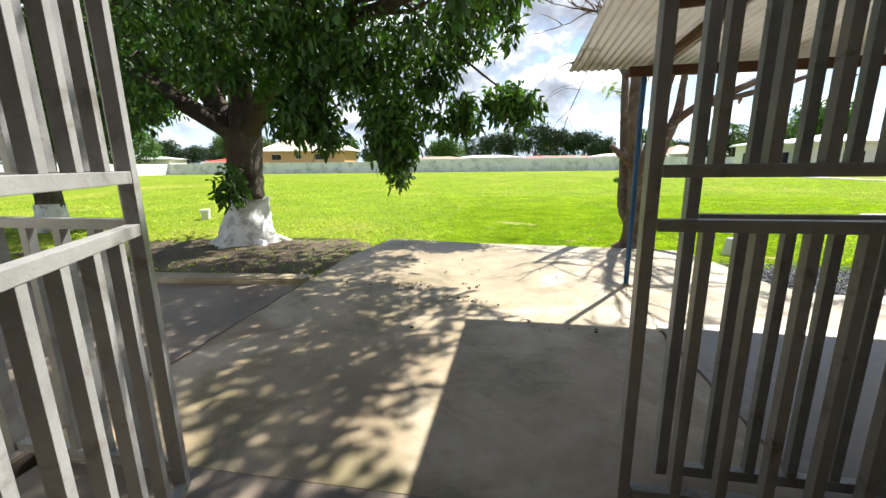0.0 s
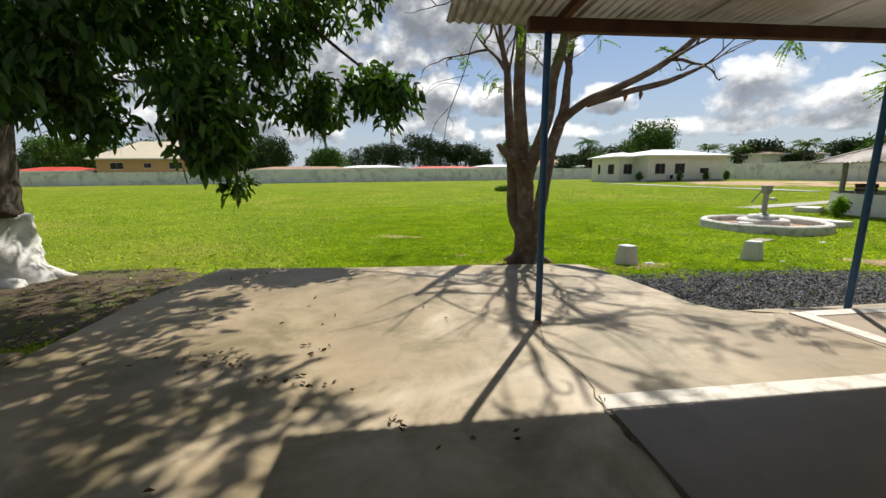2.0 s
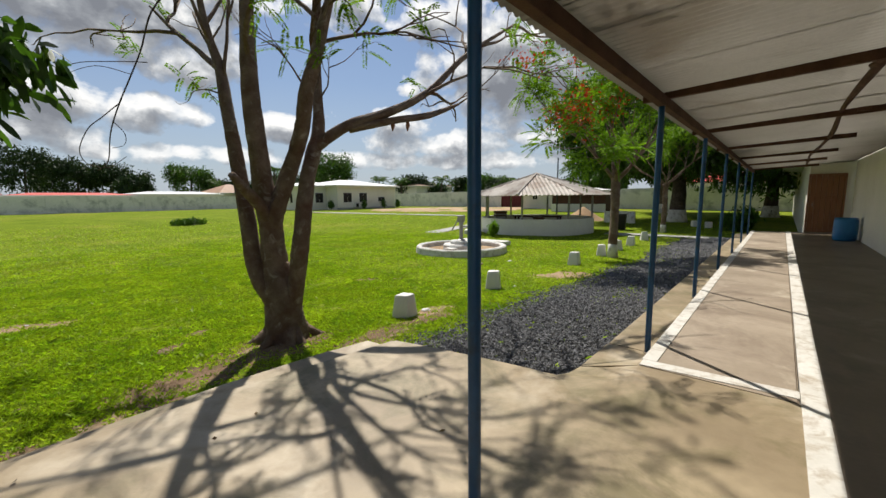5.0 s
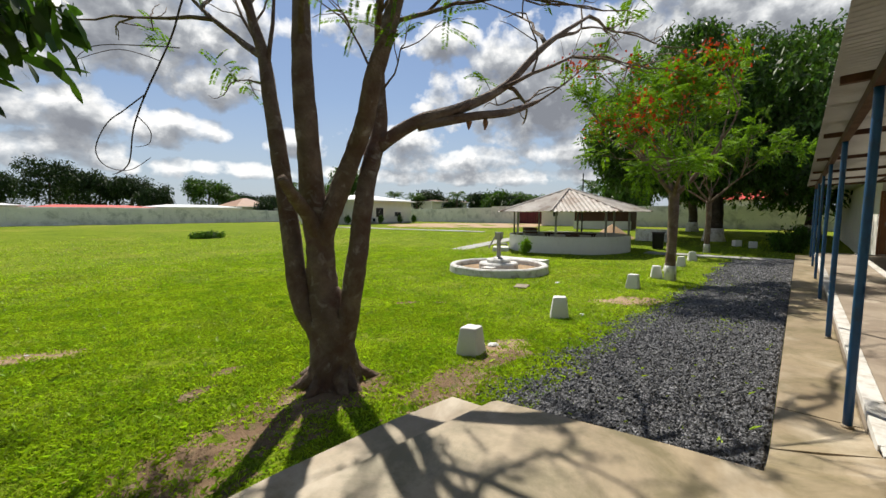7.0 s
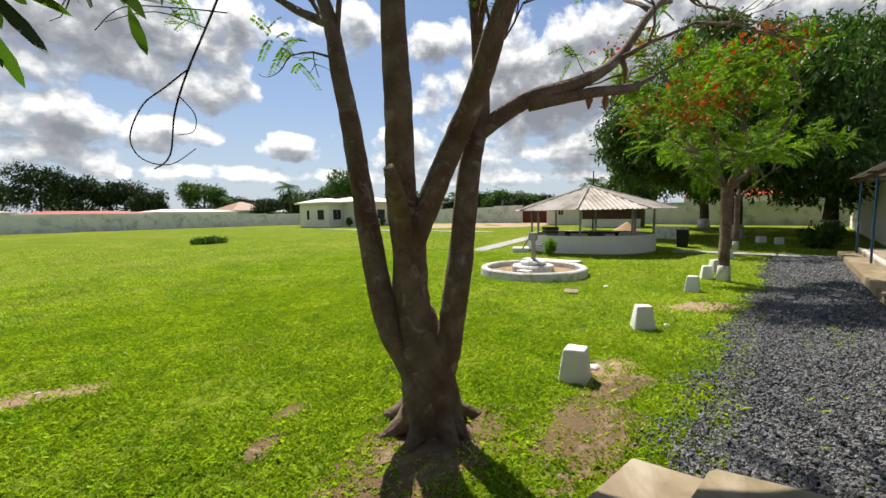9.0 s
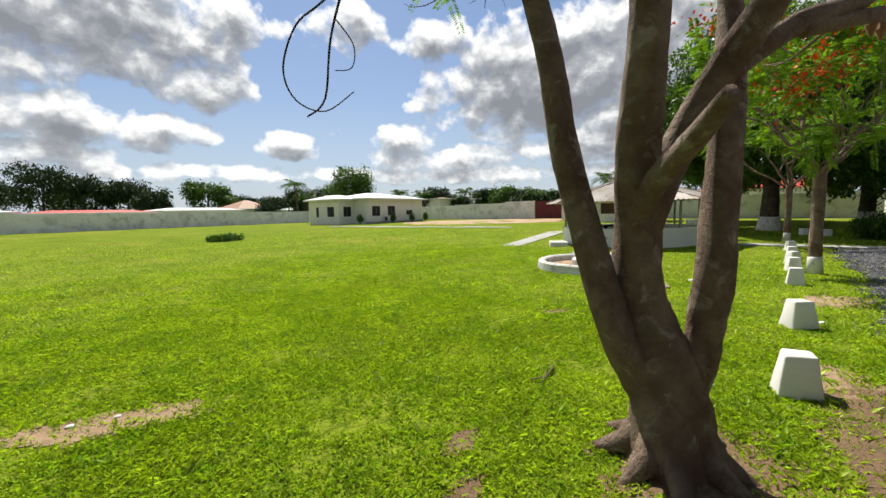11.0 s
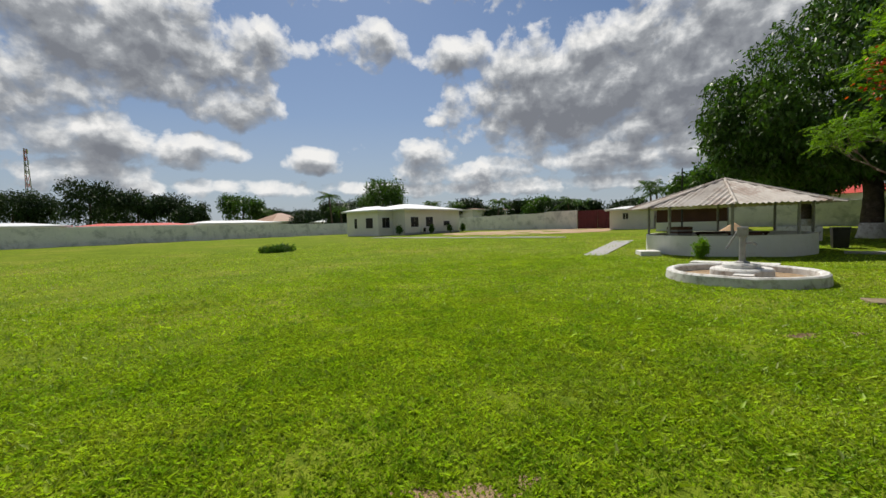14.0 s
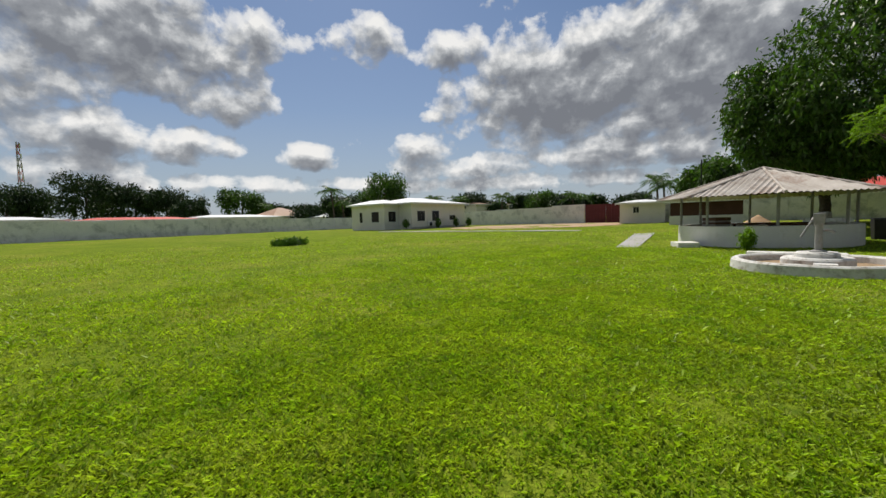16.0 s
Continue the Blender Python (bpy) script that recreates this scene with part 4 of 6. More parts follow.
def hip_roof(parent, x0, x1, y0, y1, z, rise, mat, over=0.6, name="roof"):
    bm = bmesh.new()
    x0, x1, y0, y1 = x0 - over, x1 + over, y0 - over, y1 + over
    h = min(x1 - x0, y1 - y0) / 2
    b = [bm.verts.new(p) for p in ((x0, y0, z), (x1, y0, z), (x1, y1, z), (x0, y1, z))]
    if x1 - x0 > y1 - y0:
        r = [bm.verts.new((x0 + h, (y0 + y1) / 2, z + rise)), bm.verts.new((x1 - h, (y0 + y1) / 2, z + rise))]
        fs = ((b[0], b[1], r[1], r[0]), (b[1], b[2], r[1]), (b[2], b[3], r[0], r[1]), (b[3], b[0], r[0]))
    else:
        r = [bm.verts.new(((x0 + x1) / 2, y0 + h, z + rise)), bm.verts.new(((x0 + x1) / 2, y1 - h, z + rise))]
        fs = ((b[0], b[1], r[0]), (b[1], b[2], r[1], r[0]), (b[2], b[3], r[1]), (b[3], b[0], r[0], r[1]))
    for f in fs:
        bm.faces.new(f)
    bm.faces.new(b[::-1])
    part(name, bm, mat, parent)
    part("fascia", box(bmesh.new(), (x0, y0 - 0.02, z - 0.18), (x1, y0 - 0.001, z + 0.02)), M_WHITE, parent)
    part("fascia", box(bmesh.new(), (x0 - 0.02, y0, z - 0.18), (x0 - 0.001, y1, z + 0.02)), M_WHITE, parent)


def office():
    """The cream office beyond the lawn: local x runs along its long face, which looks along -y."""
    a, b = Vector((27.7, 45.33)), Vector((39.48, 46.57))
    rz = math.degrees(math.atan2(b.y - a.y, b.x - a.x))
    L = (b - a).length
    g = ground_z(34, 46)
    th = thing("office_building", (a.x, a.y, g), rz, "single-storey cream office with a low white hipped roof", "house")
    part("wall", box(bmesh.new(), (0, 0, -0.5), (L, 9, 3.35), 0.02), M_WALLPAINT, th)
    part("wall", box(bmesh.new(), (-2.6, 2.2, -0.5), (-0.01, 8.4, 3.34), 0.02), M_WALLPAINT, th)
    part("plinth", box(bmesh.new(), (-0.08, -0.08, -0.5), (L + 0.08, -0.005, 0.25), 0.01), M_PATH, th)
    for x0, x1 in ((1.1, 2.6), (4.1, 5.6)):
        window_unit(th, x0, x1, 1.0, 2.3, -0.004)
    window_unit(th, 8.0, 9.4, 1.05, 1.7, -0.004)
    window_unit(th, -1.9, -0.6, 1.0, 2.3, 2.195)
    ac = part("air_conditioner", box(bmesh.new(), (2.9, -0.45, 0.25), (3.7, -0.1, 0.9), 0.02), M_WHITE, th, "white air-conditioning unit")
    part("grille", box(bmesh.new(), (3.0, -0.47, 0.32), (3.5, -0.452, 0.83), 0.004), M_BLACK, ac)
    hip_roof(th, 0, L, 0, 9, 3.36, 0.95, M_WHITEROOF)
    hip_roof(th, -2.6, 1.0, 2.2, 8.4, 3.3, 0.6, M_WHITEROOF, 0.5)
    # side face windows
    for y0, y1 in ((3.2, 4.5), (6.3, 6.8)):
        w = part("window", box(bmesh.new(), (-2.68, y0 - 0.06, 0.93), (-2.602, y1 + 0.06, 1.0)), M_WHITE, th)
        part("pane", box(bmesh.new(), (-2.625, y0, 1.0), (-2.595, y1, 2.3)), M_GLASS, w)


office()


def small_house(name, at, rz, sx, sy, h, rise, wall, roof, label, windows=(), category="house", over=0.5):
    th = thing(name, (at[0], at[1], at[2] if len(at) > 2 else ground_z(at[0], at[1])), rz, label, category)
    part("wall", box(bmesh.new(), (-sx / 2, -sy / 2, -2.2), (sx / 2, sy / 2, h), 0.02), wall, th)
    hip_roof(th, -sx / 2, sx / 2, -sy / 2, sy / 2, h + 0.01, rise, roof, over)
    for x0, x1, z0, z1 in windows:
        window_unit(th, x0, x1, z0, z1, -sy / 2 - 0.004)
    return th


small_house("guard_hut", (44.17, 23.27), -70.8, 4.6, 3.5, 2.35, 0.35, M_WALLPAINT, M_WHITEROOF, "small white guard hut with a sheet roof by the gate", ((-0.9, -0.3, 1.2, 1.85),))
# The shed is a solid box; its open front's shade is the dark colour.
shed = small_house("store_shed", (38.92, 15.86), -83.8, 5.6, 3.0, 2.2, 0.3, M_DARKWOOD_SHADE, M_WHITEROOF, "store shed with its shaded open front put into dark walls, pale roof", (), "shed")
part("dado", box(bmesh.new(), (-2.85, -1.62, -0.4), (2.85, -1.51, 0.8), 0.01), M_WHITE, shed)


def maroon_gate():
    th = thing("compound_gate", (47.56, 28.74, ground_z(47.56, 28.74)), 91.2, "tall maroon sheet-metal compound gate, shut", "gate")
    for k, (a, b) in enumerate(((-2.8, -0.02), (0.02, 2.8))):
        part("gate_leaf", box(bmesh.new(), (a, -0.04, 0.02), (b, 0.04, 2.5), 0.01), M_MAROON, th)
        for i in range(6):
            x = a + 0.25 + i * 0.45
            part("rib", box(bmesh.new(), (x, 0.041, 0.1), (x + 0.05, 0.075, 2.45), 0.005), M_MAROON, th)


maroon_gate()
# houses beyond the far wall
small_house("ochre_house", (-47.0, 77.35, 1.5), 7.6, 17, 10, 3.0, 3.2, M_HOUSE, M_CREAMROOF, "ochre bungalow with a cream hipped roof behind the wall", ((-6.5, -4.6, 1.2, 2.3), (-1.5, -0.4, 1.4, 2.2), (2.4, 4.4, 1.2, 2.3)), over=1.0)
for at, rz, sx, sy, h, rise, w, r, lab in (
        ((-61.78, 73.41), 11.6, 11, 6, 2.4, 0.7, M_OLDWALL, M_REDROOF, "low house with a bright red sheet roof"),
        ((-21.92, 76.92), 5.6, 17, 6, 2.4, 0.5, M_WALLPAINT, M_RUSTROOF, "long low house with a rusty roof behind the wall"),
        ((-9.2, 81.73), 3.6, 13, 7, 2.6, 0.5, M_WALLPAINT, M_WHITEROOF, "long low house with a white sheet roof behind the wall"),
        ((4.47, 75.55), 3.2, 13, 5, 2.3, 0.4, M_WALLPAINT, M_REDROOF, "low house with a faded red roof behind the wall"),
        ((17.42, 77.82), 1.2, 13, 6, 2.5, 0.45, M_WALLPAINT, M_WHITEROOF, "low house with a grey-white roof behind the wall"),
        ((34.02, 97.17), 11.2, 9, 8, 3.0, 2.0, M_WALLPAINT, M_RUSTROOF, "far house with a brown hipped roof"),
        ((44.14, 91.38), 6.2, 12, 7, 2.6, 0.8, M_WALLPAINT, M_WHITEROOF, "far house with a pale sheet roof"),
        ((59.27, 85.7), 1.2, 10, 7, 2.6, 0.9, M_WALLPAINT, M_OLDSHEET, "far house with a zinc roof"),
        ((61.77, 61.74), 1.2, 12, 8, 4.0, 1.0, M_WALLPAINT, M_RUSTROOF, "far house with a rusty roof behind the office"),
        ((60.94, 5.71), 91.2, 14, 8, 3.2, 1.2, M_WALLPAINT, M_REDROOF, "house with a red roof behind the trees"),
        ((-79.31, 65.3), 23.6, 16, 9, 3.0, 0.8, M_WALLPAINT, M_WHITEROOF, "far pale building at the end of the field")):
    small_house("far_house", at, rz, sx, sy, h, rise, w, r, lab, ((-sx / 2 + 1, -sx / 2 + 2.2, 1.0, 1.9), (sx / 2 - 2.5, sx / 2 - 1.3, 1.0, 1.9)))


def radio_mast(x, y, h):
    th = thing("radio_mast", (x, y, 0), 20, "tall red and white lattice radio mast far off", "mast")
    for k in range(3):
        a = 2 * math.pi * k / 3
        part("leg", tube(bmesh.new(), [(1.6 * math.cos(a), 1.6 * math.sin(a), 0), (0.4 * math.cos(a), 0.4 * math.sin(a), h)], [0.16, 0.12], 5), M_STEEL, th)
    for i in range(14):
        z0, z1 = h * i / 14, h * (i + 1) / 14
        r0, r1 = 1.6 - 1.2 * i / 14, 1.6 - 1.2 * (i + 1) / 14
        for k in range(3):
            a, b = 2 * math.pi * k / 3, 2 * math.pi * (k + 1) / 3
            part("brace", tube(bmesh.new(), [(r0 * math.cos(a), r0 * math.sin(a), z0), (r1 * math.cos(b), r1 * math.sin(b), z1)], [0.09, 0.09], 4), M_REDROOF if i % 4 < 2 else M_STEEL, th)
    for i in range(4):
        part("antenna", box(bmesh.new(), (0.5, -0.3, h - 2 - i * 4), (0.8, 0.3, h - 0.3 - i * 4)), M_WHITE, th)


radio_mast(-6.65, 224.35, 35)
th = thing("flag_pole", (29.75, 14.56, ground_z(29.75, 14.56)), 0, "thin dark pole rising behind the shelter", "pole")
part("pole", tube(bmesh.new(), [(0, 0, -0.2), (0, 0, 5.2)], [0.07, 0.05], 8), M_BLACK, th)


# ---- vegetation ----
def leaf_arrays(P, D, L, W, rg, fold=0.25, droop=0.3):
    """Folded pointed leaves: bases P, directions D (n x 3)."""
    n = len(P)
    D = D / np.linalg.norm(D, axis=1, keepdims=True)
    R = rg.normal(size=(n, 3))
    S = np.cross(D, R)
    S /= np.linalg.norm(S, axis=1, keepdims=True) + 1e-9
    N = np.cross(S, D)
    L, W = L.reshape(-1, 1), W.reshape(-1, 1)
    mid = P + D * L * 0.5 - np.array([[0, 0, 1]]) * L * droop * 0.4
    tip = P + D * L - np.array([[0, 0, 1]]) * L * droop
    V = np.stack([P, mid + S * W + N * W * fold, tip, mid - S * W + N * W * fold], axis=1).reshape(-1, 3)
    i = (np.arange(n) * 4).reshape(-1, 1)
    F = np.concatenate([i + [0, 1, 2], i + [0, 2, 3]], axis=0)
    return V, F


def broad_leaf_arrays(P, D, L, W, rg, droop=0.3):
    """Rounded leaves, widest past the middle, cupped and bent."""
    n = len(P)
    D = D / np.linalg.norm(D, axis=1, keepdims=True)
    S = np.cross(D, rg.normal(size=(n, 3)))
    S /= np.linalg.norm(S, axis=1, keepdims=True) + 1e-9
    N = np.cross(S, D)
    L, W = L.reshape(-1, 1), W.reshape(-1, 1)
    down = np.array([[0, 0, -1.0]])
    rows = []
    for f, w in ((0.0, 0.1), (0.3, 0.72), (0.62, 1.0), (0.86, 0.62)):
        c = P + D * L * f + down * L * droop * f * f
        rows += [c - S * W * w + N * W * w * 0.25, c + S * W * w + N * W * w * 0.25]
    rows.append(P + D * L + down * L * droop)
    V = np.stack(rows, axis=1).reshape(-1, 3)
    i = (np.arange(n) * 9).reshape(-1, 1)
    F = np.concatenate([i + t for t in ([0, 1, 3], [0, 3, 2], [2, 3, 5], [2, 5, 4], [4, 5, 7], [4, 7, 6], [6, 7, 8])], axis=0)
    return V, F


def tri_mesh(name, V, F, mat, parent=None, label=""):
    me = bpy.data.meshes.new(name)
    V, F = np.ascontiguousarray(V, dtype=np.float32), np.ascontiguousarray(F, dtype=np.int32)
    me.vertices.add(len(V))
    me.vertices.foreach_set("co", V.ravel())
    me.loops.add(F.size)
    me.loops.foreach_set("vertex_index", F.ravel())
    me.polygons.add(len(F))
    me.polygons.foreach_set("loop_start", np.arange(0, F.size, 3, dtype=np.int32))
    me.update(calc_edges=True)
    me.validate()
    me.materials.append(mat)
    ob = new(name, me)
    if parent is not None:
        ob.parent = parent
    if label:
        ob["label"] = label
    return ob


def rosettes(C, rg, per, length, width, spread=1.0, down=0.5, jitter=0.06, droop=0.35, broad=False):
    """Leaf whorls at the points C."""
    P = np.repeat(C, per, axis=0) + rg.normal(size=(len(C) * per, 3)) * jitter
    D = rg.normal(size=(len(P), 3)) * spread
    D[:, 2] -= down
    Ls = length * (0.6 + 0.6 * rg.rand(len(P)))
    Ws = width * (0.6 + 0.6 * rg.rand(len(P)))
    return broad_leaf_arrays(P, D, Ls, Ws, rg, droop) if broad else leaf_arrays(P, D, Ls, Ws, rg, droop=droop)


def blob_points(rg, n, centre, radii, shell=0.5):
    """Points in the outer part of an ellipsoid."""
    d = rg.normal(size=(n, 3))
    d /= np.linalg.norm(d, axis=1, keepdims=True)
    r = shell + (1 - shell) * rg.rand(n, 1) ** 0.5
    return np.array(centre) + d * r * np.array(radii)


def grow(bm, start, direction, length, radius, depth, rg, tips, up=0.1, spread=0.6, sides=6, bend=0.25, kids=(2, 3)):
    """A limb that bends and forks into thinner ones; collects the ends."""
    p, d = Vector(start), Vector(direction).normalized()
    pts, rad = [p.copy()], [radius]
    for i in range(4):
        d = (d + Vector((rg.uniform(-1, 1), rg.uniform(-1, 1), rg.uniform(-1, 1))) * bend + Vector((0, 0, up)) * 0.3).normalized()
        p = p + d * length / 4
        pts.append(p.copy())
        rad.append(radius * (1 - 0.14 * (i + 1)))
    tube(bm, pts, rad, sides, 0.08, rg.randint(0, 99))
    if depth == 0:
        tips.append((pts[-1], d))
        tips.append((pts[2], d))
        return
    for _ in range(rg.randint(*kids)):
        nd = (d + Vector((rg.uniform(-1, 1), rg.uniform(-1, 1), rg.uniform(-0.7, 1) + up)) * spread).normalized()
        at = pts[rg.choice((2, 3, 4, 4))]
        grow(bm, at, nd, length * rg.uniform(0.6, 0.85), radius * 0.55, depth - 1, rg, tips, up, spread, max(4, sides - 1), bend, kids)


def fronds(tips, rg, count, length, pairs, pinna, width, down=0.5):
    """Feathery compound leaves: pairs of narrow pinnae along a drooping stalk."""
    P, D, L, W = [], [], [], []
    for p, d in tips:
        for _ in range(count):
            ax = np.array(d) * 0.6 + rg.normal(size=3) * 0.8
            ax[2] -= down * 0.3
            ax /= np.linalg.norm(ax)
            side = np.cross(ax, [0, 0, 1.0]) + rg.normal(size=3) * 0.15
            side /= np.linalg.norm(side) + 1e-9
            ln = length * (0.7 + 0.5 * rg.rand())
            q0 = np.array(p) + rg.normal(size=3) * 0.06
            for k in range(pairs):
                f = (k + 1) / pairs
                q = q0 + ax * ln * f + np.array([0, 0, -down * ln * f * f * 0.6])
                for s in (-1, 1):
                    P.append(q)
                    D.append(side * s + ax * 0.35 + np.array([0, 0, -0.15]))
                    L.append(pinna * (1 - 0.45 * abs(f - 0.4)))
                    W.append(width)
    return leaf_arrays(np.array(P), np.array(D), np.array(L), np.array(W), rg, 0.1, 0.15)


def trunk_mesh(pts, radii, sides=16, wobble=0.12, seed=1, flare=0.0, n=5):
    P = spline(pts, n)
    R = []
    for i in range(len(P)):
        f = i / (len(P) - 1) * (len(radii) - 1)
        k = min(int(f), len(radii) - 2)
        R.append(radii[k] + (radii[k + 1] - radii[k]) * (f - k))
    return tube(bmesh.new(), P, R, sides, wobble, seed)


def roots(bm, base, r, n, reach, rg, z):
    for k in range(n):
        a = 2 * math.pi * (k + rg.random() * 0.6) / n
        d = Vector((math.cos(a), math.sin(a), 0))
        s = Vector(base)
        tube(bm, [s + d * r * 0.3 + Vector((0, 0, 0.32)), s + d * r * 0.95 + Vector((0, 0, 0.08)), s + d * (r + reach * 0.5) + Vector((0, 0, 0.0)), s + d * (r + reach) + Vector((0.05, 0.04, -0.1))],
             [r * 0.4, r * 0.33, r * 0.17, 0.02], 8, 0.15, k)


def big_shade_tree():
    """The broad dark-leaved tree with a whitewashed foot that overhangs the forecourt."""
    bx, by = -10.6, 4.55
    g = ground_z(bx, by)
    rg, pr = np.random.RandomState(11), random.Random(11)
    th = thing("shade_tree", (-0.06, 0.14, 0), 3.6, "broad dark-leaved shade tree with a whitewashed trunk foot", "tree")
    bm = trunk_mesh([(bx, by, g - 0.2), (bx, by, g + 0.25), (bx + 0.02, by, g + 0.7), (bx + 0.05, by, 0.88)], [0.82, 0.66, 0.5, 0.43], 22, 0.16, 3)
    roots(bm, (bx, by, g), 0.6, 6, 0.55, pr, g)
    part("limewashed_foot", bm, M_LIME, th, "flaking whitewash on the trunk foot", smooth=True)
    bm = trunk_mesh([(bx + 0.05, by, 0.84), (bx + 0.08, by, 1.6), (bx + 0.1, by - 0.05, 2.5)], [0.425, 0.4, 0.42], 20, 0.12, 5)
    tips = []
    for pts, rad in (([(bx + 0.1, by, 2.2), (bx - 0.5, by, 3.1), (bx - 0.95, by + 0.1, 4.4), (bx - 1.2, by, 6.2)], [0.3, 0.24, 0.2, 0.12]),
                     ([(bx + 0.1, by, 2.3), (bx + 0.3, by - 0.2, 3.4), (bx + 0.2, by - 0.4, 4.8), (bx + 0.5, by - 0.6, 6.8)], [0.32, 0.27, 0.22, 0.12]),
                     ([(bx + 0.2, by, 2.3), (bx + 1.2, by - 0.5, 3.3), (bx + 2.7, by - 1.1, 4.1), (bx + 4.8, by - 1.8, 4.5)], [0.27, 0.22, 0.16, 0.08]),
                     ([(bx + 0.1, by, 2.2), (bx + 0.2, by + 1.3, 3.3), (bx + 0.3, by + 3.0, 4.4)], [0.25, 0.18, 0.1]),
                     ([(bx, by, 2.3), (bx - 1.4, by - 1.0, 3.4), (bx - 3.2, by - 1.6, 4.2)], [0.24, 0.17, 0.09])):
        P = spline(pts, 4)
        tube(bm, P, [rad[0] + (rad[-1] - rad[0]) * i / (len(P) - 1) for i in range(len(P))], 12, 0.1, 2)
        for p in P[5:]:
            for _ in range(2):
                grow(bm, p, (pr.uniform(-1, 1), pr.uniform(-1, 1), pr.uniform(-0.3, 0.8)), 1.3, 0.06, 2, pr, tips, 0.05, 0.8, 5)
    part("trunk", bm, M_BARK, th, smooth=True)
    C = []
    # upper mass; lobes over the slab are unseen, added to shade it
    for c, r, n in (((-9.2, 4.6, 6.0), (5.6, 4.6, 2.4), 2000), ((-6.6, 2.6, 4.4), (2.7, 2.6, 1.3), 850), ((-13.0, 3.6, 4.6), (3.2, 3.0, 1.7), 850), ((-8.9, 2.6, 4.2), (2.2, 1.8, 0.9), 300), ((-5.2, 1.2, 5.7), (2.5, 2.3, 1.3), 760), ((-3.9, 0.9, 6.2), (1.5, 1.5, 0.9), 260), ((-3.9, 1.75, 5.3), (1.6, 1.3, 0.8), 300), ((-8.4, 1.0, 5.4), (2.6, 2.6, 1.3), 430)):
        C.append(blob_points(rg, n, c, r, 0.35))
    # drooping boughs: place and size
    for x, y, z, a, b, n in ((-11.6, 2.2, 2.9, 0.8, 0.8, 130), (-12.8, 2.6, 2.5, 0.8, 0.7, 140), (-10.6, 2.0, 2.7, 0.4, 0.4, 24), (-9.6, 2.2, 3.3, 0.7, 0.4, 60), (-7.9, 2.2, 2.75, 0.5, 0.6, 130),
                           (-7.6, 2.4, 2.2, 0.35, 0.35, 60), (-7.0, 2.1, 3.2, 0.6, 0.45, 90), (-6.5, 2.2, 2.35, 0.4, 0.5, 80), (-6.25, 2.3, 1.85, 0.32, 0.34, 50), (-6.59, 4.02, 1.38, 0.21, 0.25, 18),
                           (-6.45, 3.88, 3.35, 0.75, 0.56, 103), (-5.64, 3.75, 2.88, 0.56, 0.62, 149), (-5.16, 3.75, 2.54, 0.38, 0.44, 69), (-5.23, 3.75, 3.83, 0.75, 0.62, 149), (-4.35, 3.75, 2.77, 0.38, 0.25, 39), (-3.9, 3.68, 2.69, 0.3, 0.25, 39), (-4.07, 3.88, 2.4, 0.19, 0.19, 13), (-4.69, 3.61, 4.24, 0.62, 0.62, 114),
                           (-10.3, 3.6, 1.2, 0.3, 0.55, 50), (-8.4, 3.0, 2.4, 0.5, 0.35, 80)):
        C.append(blob_points(rg, n, (x, y, z), (a, a, b), 0.2))
    C = np.concatenate(C)
    gaps = np.array([noise.noise(Vector(p) * 0.75) + 0.7 * noise.noise(Vector(p) * 1.7) for p in C])
    C = C[gaps > np.where((C[:, 2] > 3.9) & (C[:, 1] > 2.6), -0.2, -0.42)]
    V, F = rosettes(C, rg, 8, 0.17, 0.034, 0.9, 0.55, 0.07, broad=True)
    tri_mesh("crown", V, F, M_LEAF_DARK, th)
    # Sunlit spots of the crown, given as clumps in a paler leaf colour.
    C2 = np.concatenate([blob_points(rg, 70, (-4.28, 3.68, 2.88), (0.45, 0.45, 0.28), 0.2), blob_points(rg, 140, (-6.3, 2.3, 2.3), (0.5, 0.5, 0.8), 0.2), blob_points(rg, 260, (-8.0, 3.4, 3.6), (2.0, 1.2, 0.9), 0.2)])
    V, F = rosettes(C2, rg, 8, 0.16, 0.034, 0.9, 0.5, 0.07, broad=True)
    tri_mesh("young_leaves", V, F, M_LEAF_MID, th, "paler leaves with sunlight put into their colour")
    # boughs that carry the drooping foliage
    bm = bmesh.new()
    for pts in ([(-6.4, 3.6, 4.8), (-5.77, 4.15, 4.24), (-4.55, 3.75, 3.15), (-3.87, 3.68, 2.81)], [(-7.3, 3.2, 4.2), (-6.7, 2.5, 3.0), (-6.3, 2.3, 2.0), (-6.0, 2.2, 1.4)], [(-8.6, 3.6, 3.6), (-8.0, 2.6, 3.0), (-7.6, 2.4, 2.2)], [(-12, 3.6, 4), (-12.2, 2.8, 3.2), (-12.6, 2.6, 2.4)], [(-10.35, 4.2, 1.5), (-10.3, 3.8, 1.5), (-10.3, 3.6, 1.1)]):
        P = spline(pts, 4)
        part("bough", tube(bmesh.new(), P, [0.04 - 0.03 * i / len(P) for i in range(len(P))], 6), M_BARK, th, smooth=True)
    return th


big_shade_tree()


